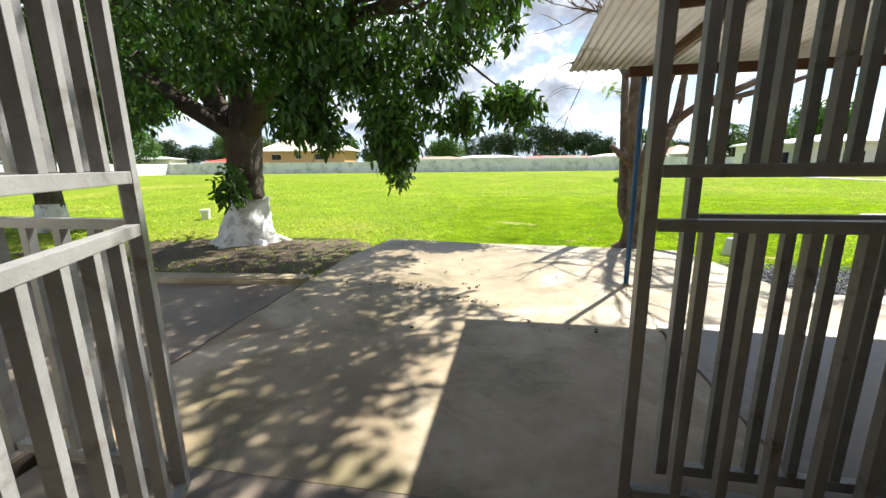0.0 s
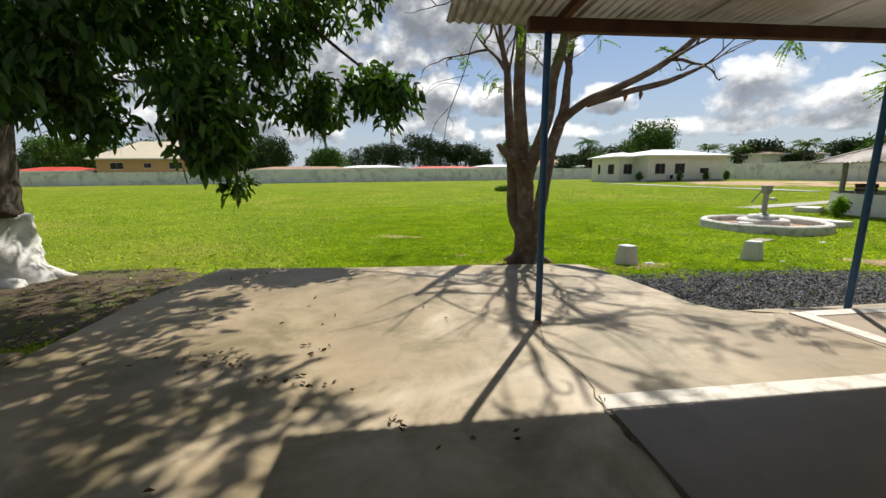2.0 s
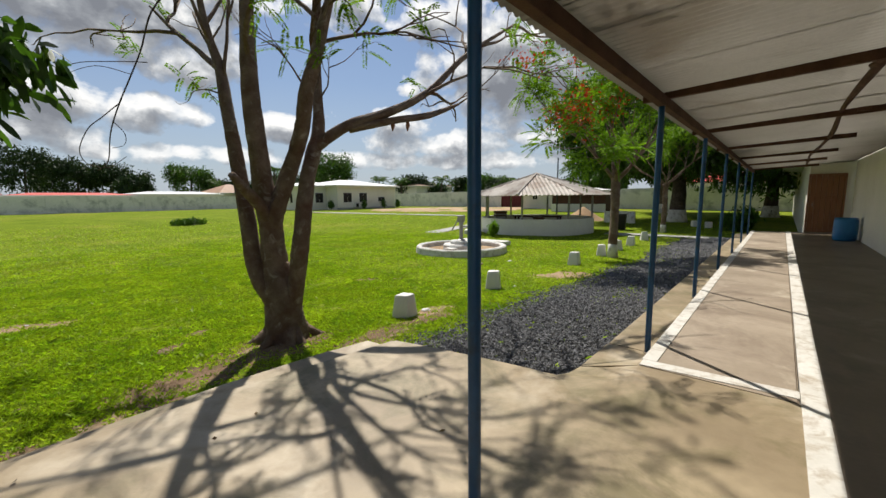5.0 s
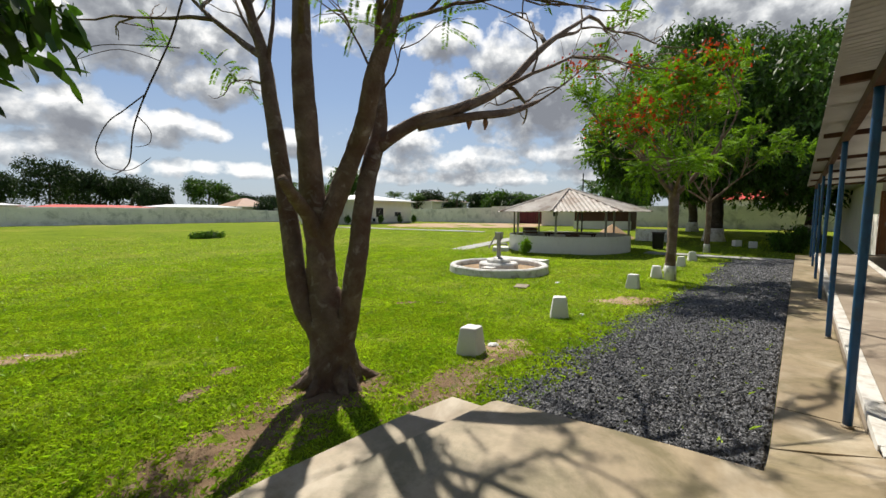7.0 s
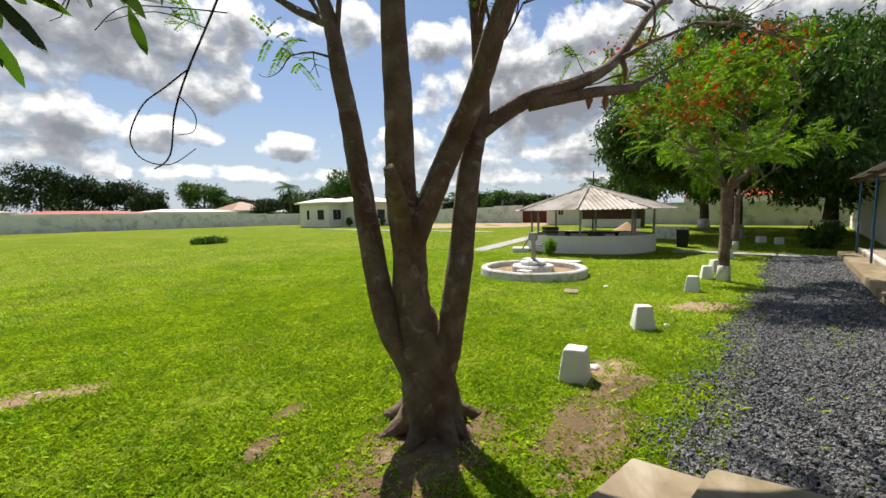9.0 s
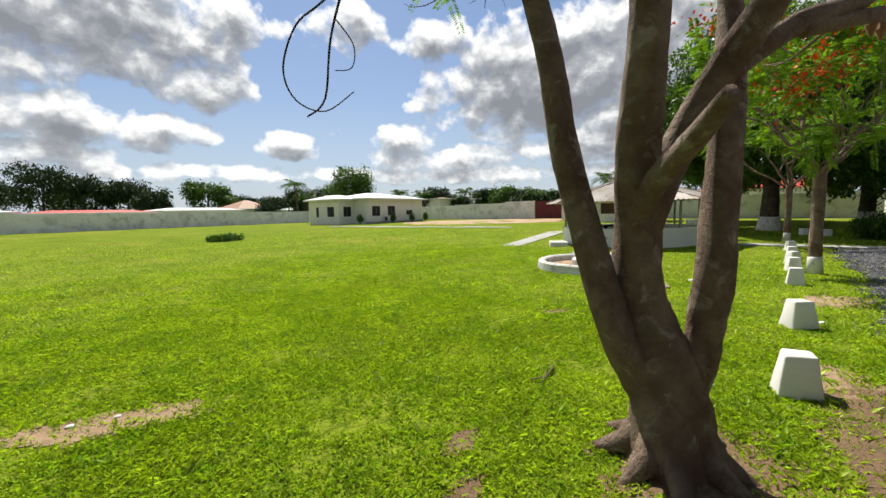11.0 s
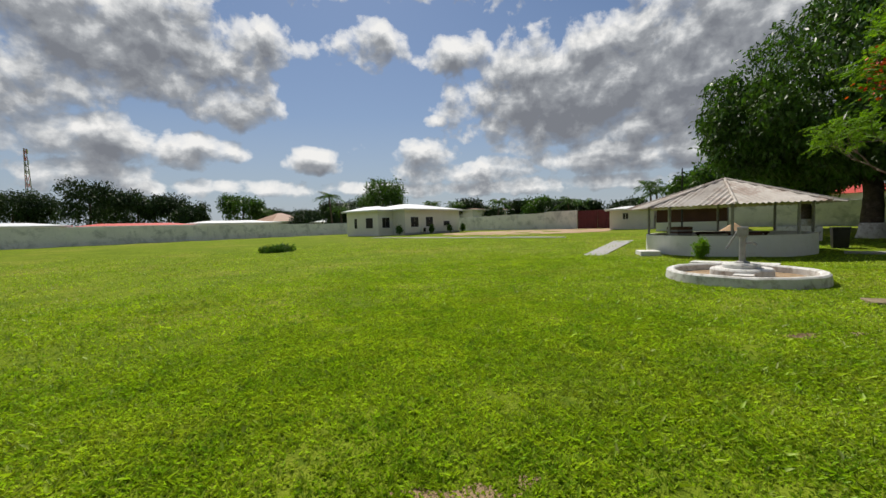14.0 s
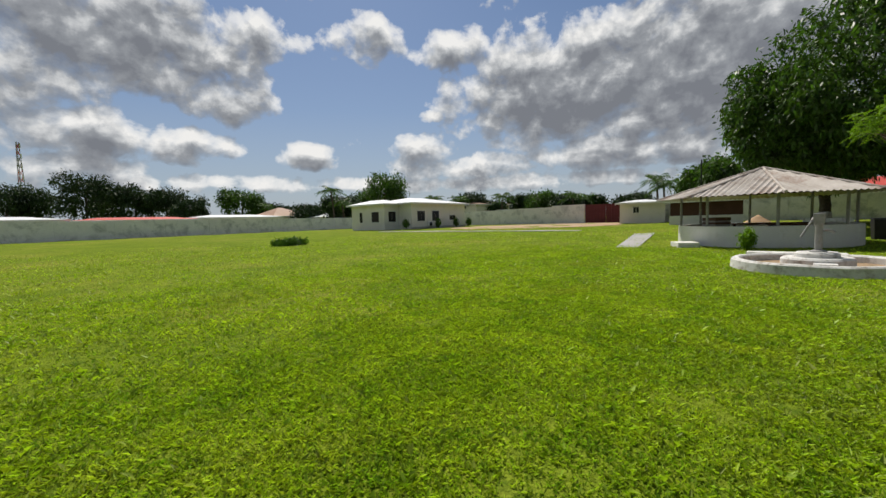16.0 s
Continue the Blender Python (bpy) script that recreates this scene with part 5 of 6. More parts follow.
def open_tree():
    """The many-stemmed tree with thin feathery leaves at the corner of the slab."""
    rg, pr = np.random.RandomState(5), random.Random(5)
    g = ground_z(-1.8, 4.2)
    th = thing("feathery_tree", (0, 0, 0), 0, "bare-limbed tree with three stems and sparse feathery leaves", "tree")
    bm = trunk_mesh([(-1.8, 4.14, g - 0.15), (-1.8, 4.15, -0.12), (-1.79, 4.18, 0.15), (-1.79, 4.26, 0.45), (-1.8, 4.34, 0.75)], [0.34, 0.27, 0.24, 0.22, 0.17], 26, 0.07, 4)
    roots(bm, (-1.8, 4.15, g), 0.27, 8, 0.36, pr, g)
    limbs = (("stem", [(-1.8, 4.3, 0.5), (-1.81, 4.37, 0.95), (-1.81, 4.38, 1.35), (-1.86, 4.38, 1.7), (-1.95, 4.31, 2.26), (-1.99, 4.29, 2.7), (-1.99, 4.3, 3.4), (-1.9, 4.4, 4.8), (-1.7, 4.6, 6.0)], [0.19, 0.165, 0.15, 0.14, 0.122, 0.115, 0.1, 0.06, 0.03]),
             ("stem", [(-1.88, 4.3, 0.25), (-1.99, 4.42, 0.55), (-2.0, 4.54, 0.87), (-1.99, 4.66, 1.3), (-1.98, 4.83, 1.9), (-1.99, 4.94, 2.5), (-2.0, 5.06, 3.0), (-2.0, 5.2, 3.5), (-2.06, 5.4, 4.1), (-2.1, 5.6, 5.1)], [0.13, 0.12, 0.113, 0.106, 0.1, 0.092, 0.085, 0.07, 0.05, 0.025]),
             ("stem", [(-1.8, 4.36, 1.3), (-1.76, 4.26, 1.58), (-1.67, 4.16, 1.88), (-1.6, 3.98, 2.25), (-1.62, 3.76, 2.56), (-1.66, 3.58, 2.9), (-1.6, 3.42, 3.3), (-1.5, 3.2, 4.0), (-1.3, 2.9, 5.2)], [0.13, 0.12, 0.108, 0.1, 0.096, 0.09, 0.08, 0.05, 0.025]),
             ("stem", [(-1.77, 4.12, 0.05), (-1.71, 4.04, 0.35), (-1.66, 4.0, 0.65), (-1.63, 3.95, 1.04), (-1.56, 3.95, 1.45), (-1.47, 3.95, 1.9), (-1.37, 3.95, 2.25), (-1.26, 3.96, 2.6), (-1.2, 4.02, 3.1), (-1.05, 4.2, 4.0), (-0.8, 4.4, 5.0)], [0.13, 0.118, 0.112, 0.116, 0.106, 0.1, 0.1, 0.085, 0.062, 0.045, 0.02]),
             ("limb", [(-1.33, 3.94, 2.35), (-1.02, 3.62, 2.63), (-0.6, 3.28, 2.82), (0.15, 3.2, 3.22), (1.03, 3.13, 3.95), (2.4, 3.1, 4.8)], [0.08, 0.07, 0.06, 0.05, 0.04, 0.02]),
             ("limb", [(-1.02, 3.6, 2.58), (-0.6, 3.24, 2.7), (0.05, 3.08, 2.85), (0.6, 2.98, 3.08)], [0.05, 0.05, 0.045, 0.02]),
             ("limb", [(-2.0, 5.18, 3.45), (-1.96, 5.75, 3.75), (-1.98, 6.1, 3.98), (-2.14, 6.5, 4.3), (-2.3, 6.9, 4.7)], [0.05, 0.042, 0.036, 0.03, 0.015]),
             ("stub", [(-1.86, 4.36, 1.38), (-2.05, 4.2, 1.6), (-2.3, 3.98, 1.78), (-2.5, 3.82, 1.93)], [0.08, 0.075, 0.06, 0.04]))
    tips = []
    for name, pts, rad in limbs:
        b2 = trunk_mesh(pts, rad, 14, 0.09, len(pts), n=5)
        if name != "stub":
            P = spline(pts, 5)
            start = 14 if name == "stem" else 13
            for k, p in enumerate(P[start:]):
                high = p.z > 3.1
                if p.z > 2.9 and pr.random() < (0.42 if high else 0.3):
                    out = Vector((p.x + 1.7, p.y - 4.2, 0)) * 0.25
                    grow(b2, p, out + Vector((pr.uniform(-1, 1), pr.uniform(-1, 1), pr.uniform(0.1, 0.9))), pr.uniform(0.9, 1.5) if high else pr.uniform(0.4, 0.8), 0.034 if high else 0.014, 2, pr, tips, 0.05, 0.75, 5, 0.3)
        part(name, b2, M_BARK_SMOOTH, th, smooth=True)
    part("trunk", bm, M_BARK_SMOOTH, th, smooth=True)
    # dead hanging bough
    bm = bmesh.new()
    for pts, r in (([(-2.22, 5.76, 4.74), (-2.56, 5.86, 4.24), (-2.75, 5.86, 3.64), (-3.03, 5.86, 2.94), (-3.16, 5.86, 2.54), (-3.22, 5.86, 2.17), (-3.34, 5.88, 2.04)], 0.026),
                   ([(-3.03, 5.86, 2.94), (-3.22, 5.89, 2.74), (-3.38, 5.89, 2.57), (-3.49, 5.86, 2.29), (-3.42, 5.86, 2.12), (-3.22, 5.86, 2.09), (-3.03, 5.81, 2.24)], 0.013), ([(-3.12, 5.86, 2.69), (-3.02, 5.81, 2.54), (-3.04, 5.81, 2.39), (-3.17, 5.81, 2.34)], 0.008), ([(-2.67, 5.86, 3.54), (-3.02, 5.96, 3.49), (-3.42, 6.06, 3.39), (-3.62, 6.06, 3.14)], 0.011), ([(-2.87, 5.86, 3.34), (-3.22, 5.96, 3.39), (-3.57, 5.96, 3.19)], 0.008)):
        P = spline(pts, 5)
        part("dead_bough", tube(bmesh.new(), P, [r * (0.42 - 0.3 * i / len(P)) + 0.0018 for i in range(len(P))], 6, 0.15, 4), M_BARK, th, "dark leafless hanging bough", smooth=True)
    keep = [t for t in tips if pr.random() < 0.13]
    V, F = fronds(keep, rg, 6, 0.3, 20, 0.06, 0.0075, 0.5)
    tri_mesh("foliage", V, F, M_LEAF_FEATHER, th)
    for x, y, z in ((-0.55, 3.24, 2.62), (-0.33, 3.17, 2.64)):
        part("seed_pod", tube(bmesh.new(), [(x, y, z + 0.12), (x + 0.01, y, z + 0.03), (x, y, z - 0.05)], [0.012, 0.035, 0.008], 8), M_DOOR, th, "reddish hanging pod")
    return th


open_tree()


def flame_tree(x, y, h, seed, flowers, label, scale=1.0):
    rg, pr = np.random.RandomState(seed), random.Random(seed)
    g = ground_z(x, y)
    th = thing("flame_tree", (0, 0, 0), 0, label, "tree")
    bm = trunk_mesh([(x, y, g - 0.1), (x + 0.02, y, g + 0.4), (x + 0.03, y, g + 1.2), (x, y + 0.02, h)], [0.15 * scale, 0.13 * scale, 0.12 * scale, 0.13 * scale], 14, 0.12, seed)
    tips = []
    for k in range(6):
        a = k * 1.05 + 0.4
        grow(bm, (x, y, h - 0.15 - 0.1 * (k % 2)), (math.cos(a), math.sin(a), 0.9), 1.75 * scale, 0.06 * scale, 3, pr, tips, 0.08, 0.7, 6, 0.2)
    part("trunk", bm, M_BARK_SMOOTH, th, smooth=True)
    bm = lathe(bmesh.new(), [(0.17 * scale, g - 0.1), (0.145 * scale, g + 0.3), (0.141 * scale, g + 0.42), (0.12 * scale, g + 0.43)], 16, (x + 0.012, y))
    part("limewashed_foot", bm, M_LIME, th, "whitewashed trunk foot", smooth=True)
    V, F = fronds([t for t in tips if pr.random() < 0.85], rg, 5, 0.5 * scale, 15, 0.13 * scale, 0.016 * scale, 0.35)
    tri_mesh("crown", V, F, M_LEAF_FEATHER, th)
    if flowers:
        top = [t for t in tips if t[0].z > h + 1.0 and pr.random() < flowers * 0.4]
        C = np.array([t[0] for t in top])
        V, F = rosettes(C + np.array([0, 0, 0.12]), rg, 46, 0.12, 0.045, 1.0, -0.3, 0.2)
        tri_mesh("blossom", V, F, M_FLOWER, th, "orange-red flower heads")
    return th


flame_tree(8.8, 3.1, 2.3, 21, 0.4, "young flame tree with feathery bright leaves and red flowers", 1.05)
flame_tree(18.9, 3.7, 2.3, 22, 0.0, "young feathery-leaved tree beside the path", 0.95)


def broad_tree(name, x, y, h, crown, n, seed, label, mat, size=0.3, lime=True, trunk_r=0.4, shell=0.4, category="tree"):
    rg, pr = np.random.RandomState(seed), random.Random(seed)
    g = ground_z(x, y)
    th = thing(name, (0, 0, 0), 0, label, category)
    bm = trunk_mesh([(x, y, g - 0.2), (x, y, g + 0.5), (x + 0.1, y, h * 0.6), (x + 0.1, y + 0.1, h)], [trunk_r * 1.4, trunk_r, trunk_r * 0.85, trunk_r * 0.8], 14, 0.12, seed)
    for k in range(6):
        a = k * 1.05 + seed
        p = Vector((x + 0.1, y + 0.1, h - 0.2))
        q = p + Vector((math.cos(a) * crown[0][3] * 0.5, math.sin(a) * crown[0][4] * 0.5, crown[0][5] * 0.8))
        tube(bm, spline([p, p.lerp(q, 0.5) + Vector((0, 0, 0.3)), q], 3), [trunk_r * 0.5 * (1 - 0.12 * i) for i in range(7)], 8)
    part("trunk", bm, M_BARK, th, smooth=True)
    if lime:
        part("limewashed_foot", lathe(bmesh.new(), [(trunk_r * 1.5, g - 0.2), (trunk_r * 1.16, g + 0.45), (trunk_r * 1.08, g + 0.85), (trunk_r * 0.8, g + 0.86)], 18, (x, y)), M_LIME, th, "whitewashed trunk foot", smooth=True)
    C = np.concatenate([blob_points(rg, int(n * c[6]), c[:3], c[3:6], shell) for c in crown])
    extra = []
    for c in crown:
        for _ in range(16):
            d = rg.normal(size=3)
            d /= np.linalg.norm(d)
            extra.append(blob_points(rg, int(n * c[6] / 26), np.array(c[:3]) + d * np.array(c[3:6]) * 0.95, np.array(c[3:6]) * (0.18 + 0.18 * rg.rand()), 0.3))
    C = np.concatenate([C] + extra)
    bump = np.array([noise.noise(Vector(p) * 0.8) + 0.8 * noise.noise(Vector(p) * 0.33) for p in C])
    C = C[bump > -0.3]
    V, F = rosettes(C, rg, 7, size, size * 0.2, 0.9, 0.45, size * 0.5)
    tri_mesh("crown", V, F, mat, th)
    return th


broad_tree("mango_tree", 27.56, 4.61, 3.2, ((28.44, 5.63, 8.2, 6.6, 6.4, 5.4, 0.5), (26.63, 1.19, 7.0, 4.8, 4.4, 4.6, 0.28), (27.45, 9.81, 6.6, 3.8, 2.8, 3.0, 0.24), (23.96, 4.34, 5.6, 3.4, 3.4, 2.4, 0.18)), 8000, 41, "huge dark mango tree with a whitewashed foot", M_LEAF_DARK, 0.36, True, 0.5)
broad_tree("mango_tree", 35.06, -0.33, 3.2, ((35.08, -1.33, 8.0, 5.5, 5.5, 6.0, 1.0),), 3200, 42, "large dark mango tree behind the lawn", M_LEAF_DARK, 0.4, True, 0.45)
broad_tree("mango_tree", 38.39, 7.74, 2.6, ((38.39, 7.74, 6.2, 4.6, 4.2, 3.2, 1.0),), 2600, 43, "dark leafy tree by the far wall", M_LEAF_DARK, 0.4, True, 0.4)
broad_tree("shade_tree", -18.62, 5.29, 2.2, ((-18.38, 4.6, 4.9, 4.6, 4.4, 2.3, 0.8), (-15.84, 2.56, 3.6, 2.2, 2.2, 1.2, 0.2)), 4200, 44, "dark-leaved shade tree with a whitewashed trunk foot", M_LEAF_DARK, 0.24, True, 0.34, 0.3)
broad_tree("ornamental_bush", 21.54, 0.69, 0.5, ((21.54, 0.69, 0.55, 0.6, 0.6, 0.6, 1.0),), 500, 45, "rounded dark green bush beside the veranda end", M_LEAF_MID, 0.22, False, 0.06, category="bush")
broad_tree("small_shrub", 11.95, 9.75, 0.05, ((11.95, 9.75, 0.12, 0.18, 0.18, 0.3, 1.0),), 110, 46, "small yellow-green shrub against the shelter wall", M_LEAF_FEATHER, 0.12, False, 0.02, 0.1, category="shrub")
broad_tree("wild_shrub", 5.67, 32.36, 0.05, ((5.67, 32.36, 0.0, 1.1, 0.7, 0.2, 1.0),), 300, 47, "low green shrub alone on the lawn", M_LEAF_MID, 0.2, False, 0.03, 0.1, category="shrub")
for i, (x, y) in enumerate(((26.41, 45.0), (31.62, 44.51), (35.71, 44.99), (39.0, 45.46))):
    broad_tree("small_shrub", x, y, 0.4, ((x, y, 0.85, 0.34, 0.34, 0.5, 1.0),), 90, 50 + i, "small clipped shrub in front of the office", M_LEAF_MID, 0.16, False, 0.03, 0.1, category="shrub")


def palm(x, y, h, seed, label="coconut palm beyond the compound wall"):
    rg, pr = np.random.RandomState(seed), random.Random(seed)
    th = thing("coconut_palm", (x, y, 0), pr.uniform(0, 360), label, "palm", "far palms")
    part("trunk", trunk_mesh([(0, 0, -0.5), (0.2, 0, h * 0.5), (0.5, 0.1, h)], [0.22, 0.16, 0.13], 8, 0.05, seed), M_BARK, th, smooth=True)
    P, D, L, W = [], [], [], []
    for k in range(20):
        a = 2 * math.pi * k / 20 + pr.random() * 0.4
        e = pr.uniform(-0.15, 1.0)
        ln = pr.uniform(2.2, 3.0)
        d = np.array([math.cos(a) * math.cos(e), math.sin(a) * math.cos(e), math.sin(e)])
        s = np.array([-math.sin(a), math.cos(a), 0])
        for j in range(14):
            f = (j + 1) / 14
            q = np.array([0.5, 0.1, h]) + d * ln * f + np.array([0, 0, -1.3 * f * f])
            for w in (-1, 1):
                P.append(q)
                D.append(s * w * 0.8 + d * 0.5 + np.array([0, 0, -0.7]))
                L.append(0.8 * (1.1 - abs(f - 0.45)))
                W.append(0.05)
    V, F = leaf_arrays(np.array(P), np.array(D), np.array(L), np.array(W), rg, 0.1, 0.2)
    tri_mesh("fronds", V, F, M_LEAF_DARK, th)





def tree_belt(specs, seed):
    rg = np.random.RandomState(seed)
    for k, (x, y, r, h, dark) in enumerate(specs):
        th = thing("far_tree", (0, 0, 0), 0, "dark rounded tree in the belt beyond the wall" if dark else "mid-green leafy tree beyond the wall", "tree", "far trees")
        g = ground_z(x, y)
        part("trunk", trunk_mesh([(x, y, g - 0.3), (x, y, h * 0.35), (x + 0.2, y, h * 0.6)], [0.3, 0.25, 0.18], 7, 0.1, k), M_BARK, th)
        C = [blob_points(rg, 300, (x, y, h * 0.55), (r * 0.85, r * 0.85, h * 0.36), 0.5)]
        for _ in range(7):
            a = rg.rand() * 6.28
            C.append(blob_points(rg, 80, (x + math.cos(a) * r * 0.6, y + math.sin(a) * r * 0.6, h * (0.45 + 0.4 * rg.rand())), (r * 0.5, r * 0.5, h * 0.17), 0.4))
        C = np.concatenate(C)
        V, F = rosettes(C, rg, 6, 0.62, 0.15, 1.0, 0.3, 0.35)
        tri_mesh("crown", V, F, M_LEAF_FAR if dark else M_LEAF_DARK, th)


def seen_from(px, dist):
    """A place far off by its bearing over the lawn."""
    f, r, u = Vector((0.718, 0.696)), Vector((0.696, -0.718)), (px - 784) / 701
    return Vector((-5.5, 7.15)) + dist * (f + u * r)


BELT = []
for px, dist, r, h, dark in ((-60, 92, 6, 10.5, True), (20, 88, 5.5, 10.5, True), (75, 92, 4.2, 10.6, True), (160, 84, 4.4, 11.2, True), (205, 96, 4.0, 9.4, True), (245, 86, 3.6, 8.8, True), (300, 88, 5.0, 8.6, True),
                             (340, 84, 2.8, 6.2, True), (432, 98, 4.6, 9.0, False), (480, 104, 4, 6.0, True), (520, 110, 5, 5.6, True), (545, 92, 4, 4.6, True), (602, 82, 3.2, 6.0, True), (650, 96, 3.6, 8.4, False), (682, 90, 4.4, 10.4, False),
                             (830, 84, 3.0, 5.2, True), (868, 84, 2.6, 4.3, True), (922, 92, 3, 5.2, True), (957, 86, 3.8, 5.6, False), (995, 80, 3.0, 4.6, True), (1040, 82, 3, 4.4, True), (1120, 78, 3.5, 4.4, True), (1240, 52, 2.6, 6.6, False), (1270, 48, 2.0, 6.2, False)):
    p = seen_from(px, dist)
    BELT.append((p.x, p.y, r * 1.1, h * 1.22, dark))
rb = random.Random(77)
for i in range(15):
    x = -112 + i * 6.5
    BELT.append((x + rb.uniform(-2, 2), rb.uniform(98, 118), rb.uniform(4, 6.5), rb.uniform(7.5, 11.0), rb.random() < 0.7))
BELT += [(-55, 90, 6, 9, False), (-66, 82, 6, 9, False), (-76, 60, 7, 10, False), (-74, 44, 6, 9, False), (-68, 30, 6, 9, True), (-70, 14, 6, 9, True)]
tree_belt(BELT, 8)


for i, (px, dist, h) in enumerate(((592, 74, 7.4), (610, 76, 5.0), (885, 80, 5.6), (815, 80, 5.0), (1010, 84, 5.4), (1040, 80, 4.8), (1160, 62, 6.4), (1172, 60, 5.4), (765, 88, 5.8), (1125, 84, 5.0), (470, 96, 5.6), (1015, 76, 5.2), (820, 90, 5.6))):
    p = seen_from(px, dist)
    palm(p.x, p.y, h, 60 + i)


# ---- turf: blades, denser where one walks ----
def turf():
    rg = np.random.RandomState(17)

    def clear(x, y):
        ok = np.ones(len(x), bool)
        for px, py, rx, ry, turn in DIRT + ((-11.13, 2.45, 4.2, 2.2, 4),):
            c, s = math.cos(radians(turn)), math.sin(radians(turn))
            u, v = (x - px) * c + (y - py) * s, -(x - px) * s + (y - py) * c
            r2 = (u / rx) ** 2 + (v / ry) ** 2
            ok &= (r2 > 1.1 * rg.rand(len(x)) ** 0.6) | (rg.rand(len(x)) < 0.3 * (np.sin(x * 9 + 3 * np.sin(y * 7)) * np.sin(y * 11 + 2 * np.sin(x * 6)) > 0.05))
        ok &= ~((x < -1.25) & (x > -7.15) & (y < 2.62) & ~((x > -1.68) & (y > 2.1)))
        weed = 0.025 + 0.5 * np.exp(-((x - 3.6) / 0.5) ** 2 - ((y - 1.15) / 0.3) ** 2) + 0.14 * np.exp(-((x - 9.5) / 2.5) ** 2 - ((y - 1.5) / 0.4) ** 2)
        ok &= ~((x > -1.68) & (x < 16.3) & (y < 2.0 + 0.6 * rg.rand(len(x)) ** 1.5) & (rg.rand(len(x)) > weed))
        ok &= y > np.where(x > -1.68, 0.46, 0.3)
        ok &= ~((x < -6.8) & (y < 0.35))
        ok &= np.hypot(x - 7.0, y - 7.9) > 1.72
        ok &= np.hypot(x - 16.4, y - 9.75) > 3.2
        ok &= ~((x > 16.4) & (x < 17.35) & (y < 6))
        ok &= np.hypot(x + 1.95, y - 4.0) > 0.3
        return ok

    sets = []
    for x0, x1, y0, y1, n, h, w in ((-6.6, 2.5, 2.0, 13.0, 290000, 0.033, 0.0048), (-9, 13, 0.4, 20, 240000, 0.04, 0.0068), (-34, 34, 0.3, 40, 120000, 0.055, 0.014)):
        x, y = x0 + (x1 - x0) * rg.rand(n), y0 + (y1 - y0) * rg.rand(n)
        fade = np.minimum(np.minimum(x - x0, x1 - x), y1 - y) / (0.16 * (x1 - x0))
        k = clear(x, y) & (fade > rg.rand(n) * (fade < 1))
        x, y = x[k], y[k]
        patchy = np.array([0.8 * noise.noise((a * 0.9, b * 0.9, 0)) + 0.6 * noise.noise((a * 3.1, b * 3.1, 2)) + 0.75 * noise.noise((a * 8.5, b * 8.5, 4)) for a, b in zip(x, y)])
        k = patchy > -0.55 + 0.5 * (rg.rand(len(x)) - 0.5)
        x, y, patchy = x[k], y[k], patchy[k]
        z = np.array([max(ground_z(a, b), gravel_top(a, b)) if -1.4 < a < 16 and b < 2.2 else ground_z(a, b) for a, b in zip(x, y)])
        hh = h * (0.55 + 0.7 * rg.rand(len(x)) + 0.5 * patchy)
        sets.append((x, y, z, np.maximum(hh, 0.02), w * (0.7 + 0.6 * rg.rand(len(x)))))
    x, y, z, h, w = (np.concatenate([s[i] for s in sets]) for i in range(5))
    n = len(x)
    a = rg.rand(n) * 6.283
    lean = 0.5 + 1.2 * rg.rand(n)
    dx, dy = np.cos(a), np.sin(a)
    b = rg.rand(n) * 6.283
    sx, sy = np.cos(b) * w, np.sin(b) * w
    mx, my = x + dx * h * lean * 0.35, y + dy * h * lean * 0.35
    tx, ty = x + dx * h * lean, y + dy * h * lean
    V = np.stack([np.stack([x, y, z - 0.006], 1), np.stack([mx + sx * 1.25, my + sy * 1.25, z + h * 0.5], 1), np.stack([tx, ty, z + h * 0.85], 1), np.stack([mx - sx * 1.25, my - sy * 1.25, z + h * 0.55], 1)], axis=1).reshape(-1, 3)
    i = (np.arange(n) * 4).reshape(-1, 1)
    F = np.concatenate([i + [0, 1, 2], i + [0, 2, 3]], axis=0)
    tagged(tri_mesh("grass", V, F, M_BLADE), "short bright green grass of the lawn", "grass", kind="stuff")


turf()


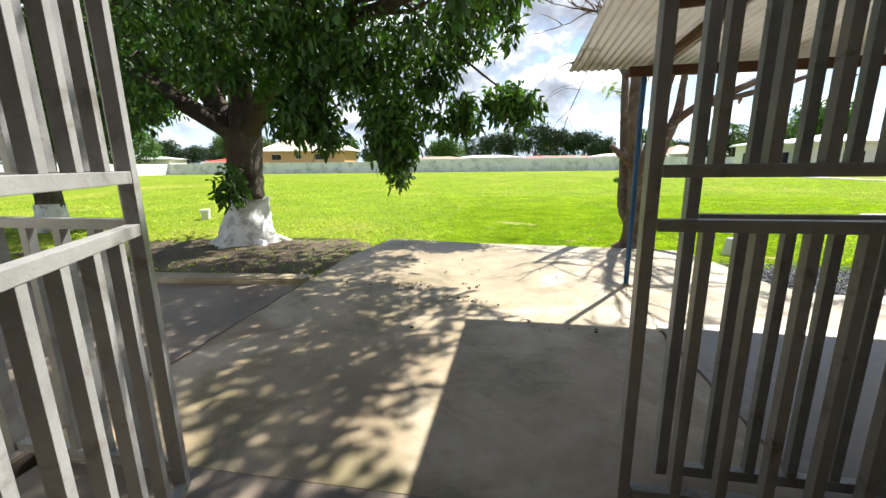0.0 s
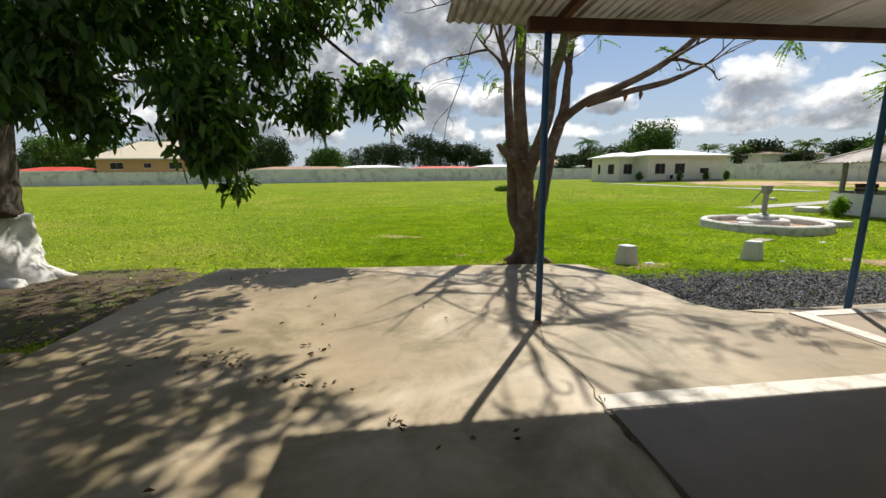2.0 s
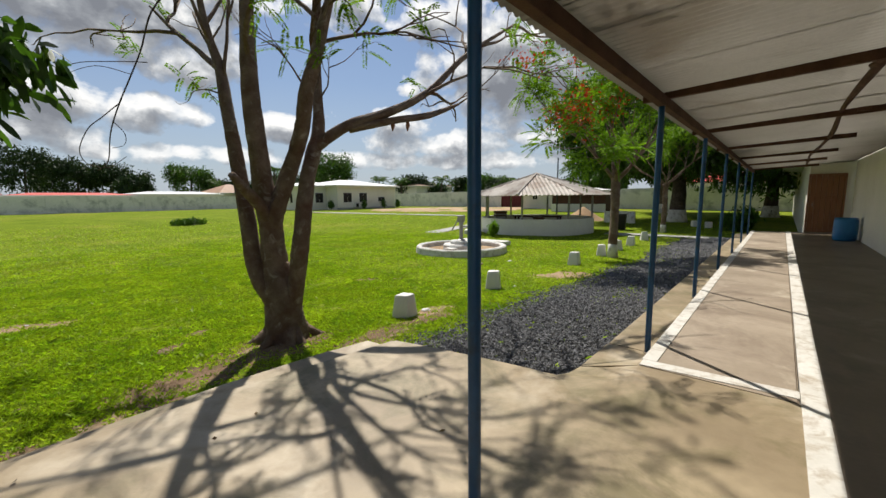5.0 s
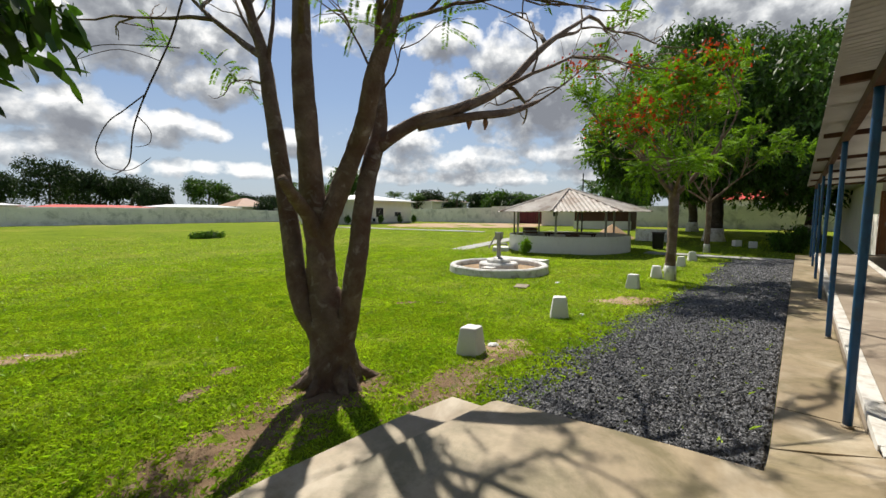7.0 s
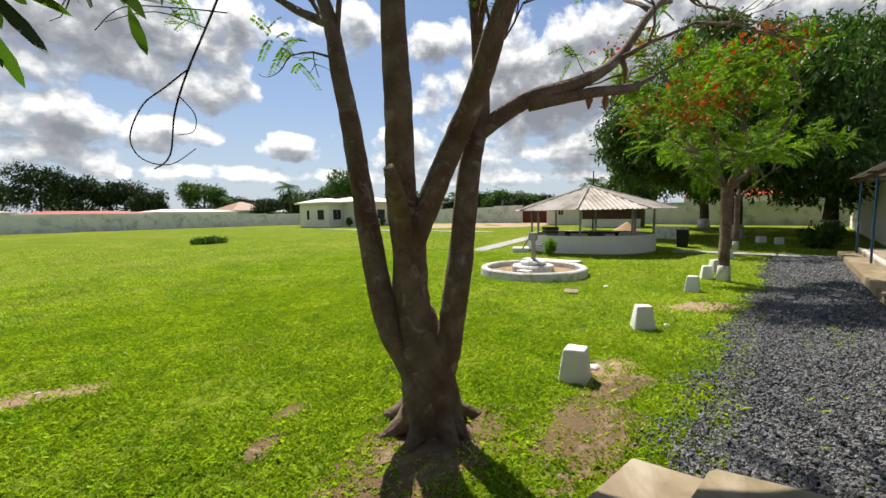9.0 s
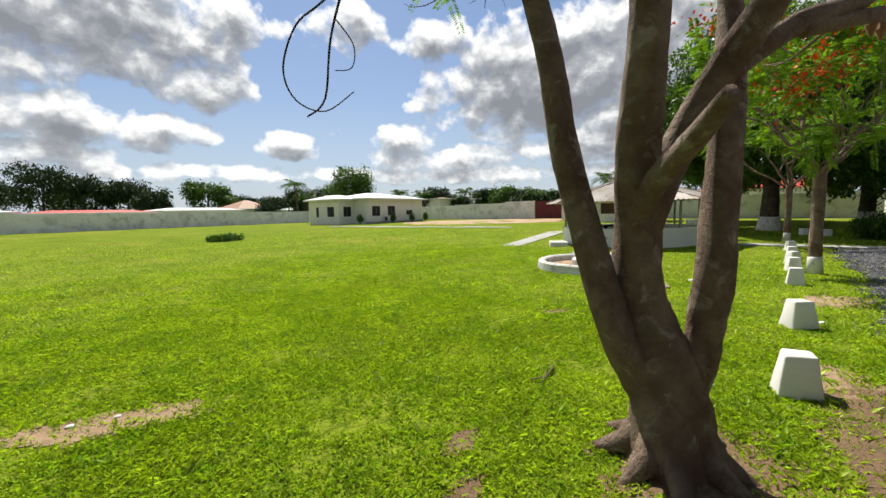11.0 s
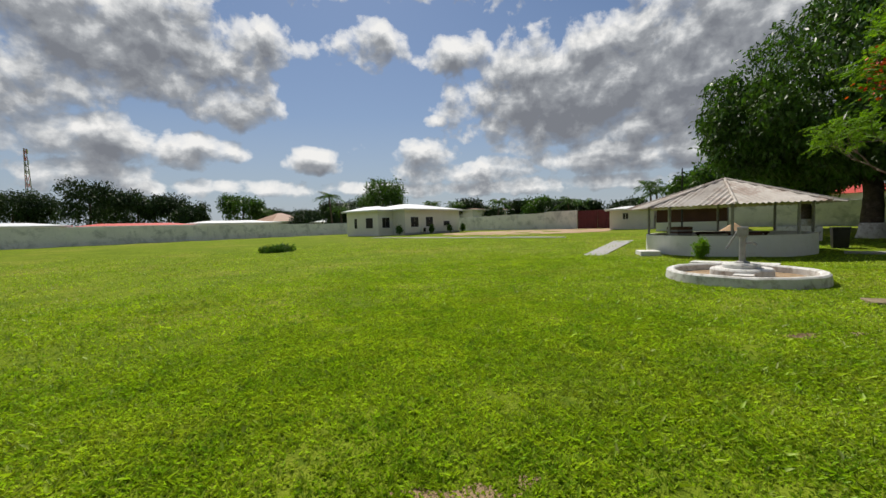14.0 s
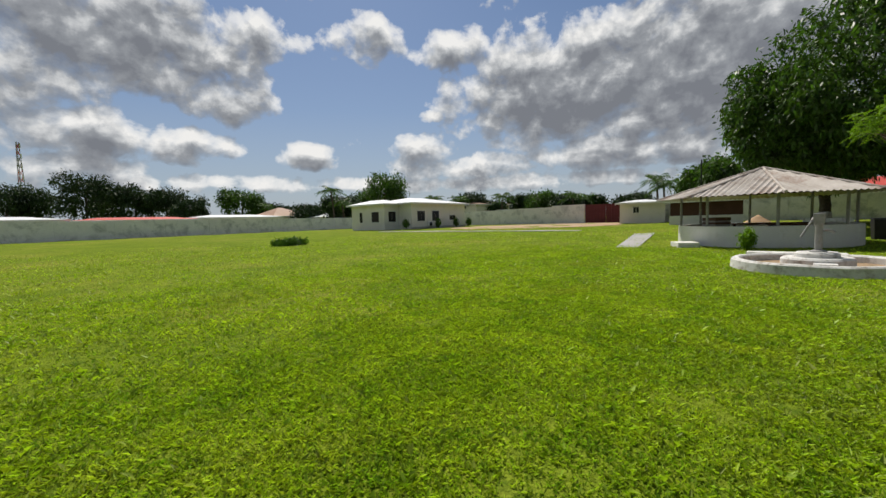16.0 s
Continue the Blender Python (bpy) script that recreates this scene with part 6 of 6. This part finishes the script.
# ---- litter on the slab and lawn ----
def litter():
    rg = np.random.RandomState(9)
    P, n = [], 0
    for cx, cy, sx, sy, k in ((-5.75, -0.35, 0.14, 0.07, 26), (-5.5, -0.5, 0.12, 0.05, 14), (-4.95, -0.35, 0.1, 0.05, 10), (-5.1, -0.75, 0.14, 0.04, 10), (-4.85, -0.85, 0.07, 0.03, 6), (-4.4, 0.6, 0.6, 0.5, 8), (-5.2, 1.4, 1.0, 0.6, 10), (-4.6, -1.3, 0.8, 0.2, 10), (-9.5, 2.6, 2.6, 1.4, 420), (-4.33, -1.29, 0.03, 0.02, 7)):
        for _ in range(k):
            x, y = cx + rg.normal() * sx, cy + rg.normal() * sy
            on = -6.85 < x < -1.4 and y < 2.3
            P.append((x, y, (0.168 if on else ground_z(x, y) + 0.03) + 0.01 * rg.rand()))
    P = np.array(P)
    D = rg.normal(size=(len(P), 3))
    D[:, 2] = 0.12 * rg.normal(size=len(P))
    V, F = leaf_arrays(P, D, 0.03 + 0.035 * rg.rand(len(P)), 0.008 + 0.008 * rg.rand(len(P)), rg, 0.4, 0.0)
    V[:, 2] = np.maximum(V[:, 2], 0.164 * ((V[:, 0] > -6.85) & (V[:, 1] < 2.3)) - 1 * ((V[:, 0] <= -6.85) | (V[:, 1] >= 2.3)))
    tagged(tri_mesh("leaf_litter", V, F, M_DRYLEAF), "scattered dry brown leaves on the concrete and earth", "leaf litter", kind="stuff")


litter()


def stick(pts, r, label):
    P = spline(pts, 4)
    th = tagged(part("fallen_stick", tube(bmesh.new(), P, [r * (1 - 0.5 * i / len(P)) for i in range(len(P))], 6, 0.15, 3), M_BARK_SMOOTH, smooth=True), label, "stick")
    return th


stick([(-0.75, 5.5, -0.275), (-0.92, 5.44, -0.265), (-1.18, 5.4, -0.28)], 0.012, "thin dry stick lying in the grass")
stick([(-1.25, 5.5, -0.265), (-1.1, 5.42, -0.26), (-0.92, 5.5, -0.27)], 0.008, "short dry twig lying in the grass")
for x, y, s in ((0.3, 3.45, 0.07), (2.75, 3.2, 0.05), (-4.4, 8.1, 0.03), (-4.1, 8.0, 0.025), (6.1, 5.3, 0.07)):
    bm = bmesh.new()
    bmesh.ops.create_icosphere(bm, subdivisions=2, radius=s)
    for v in bm.verts:
        v.co = Vector((v.co.x * 1.3, v.co.y, v.co.z * 0.5)) * (1 + 0.3 * noise.noise(v.co * 20))
        v.co += Vector((x, y, ground_z(x, y) + 0.01))
    tagged(part("loose_stone", bm, M_LIME, smooth=False), "pale loose stone lying in the grass", "stone", "loose stones")
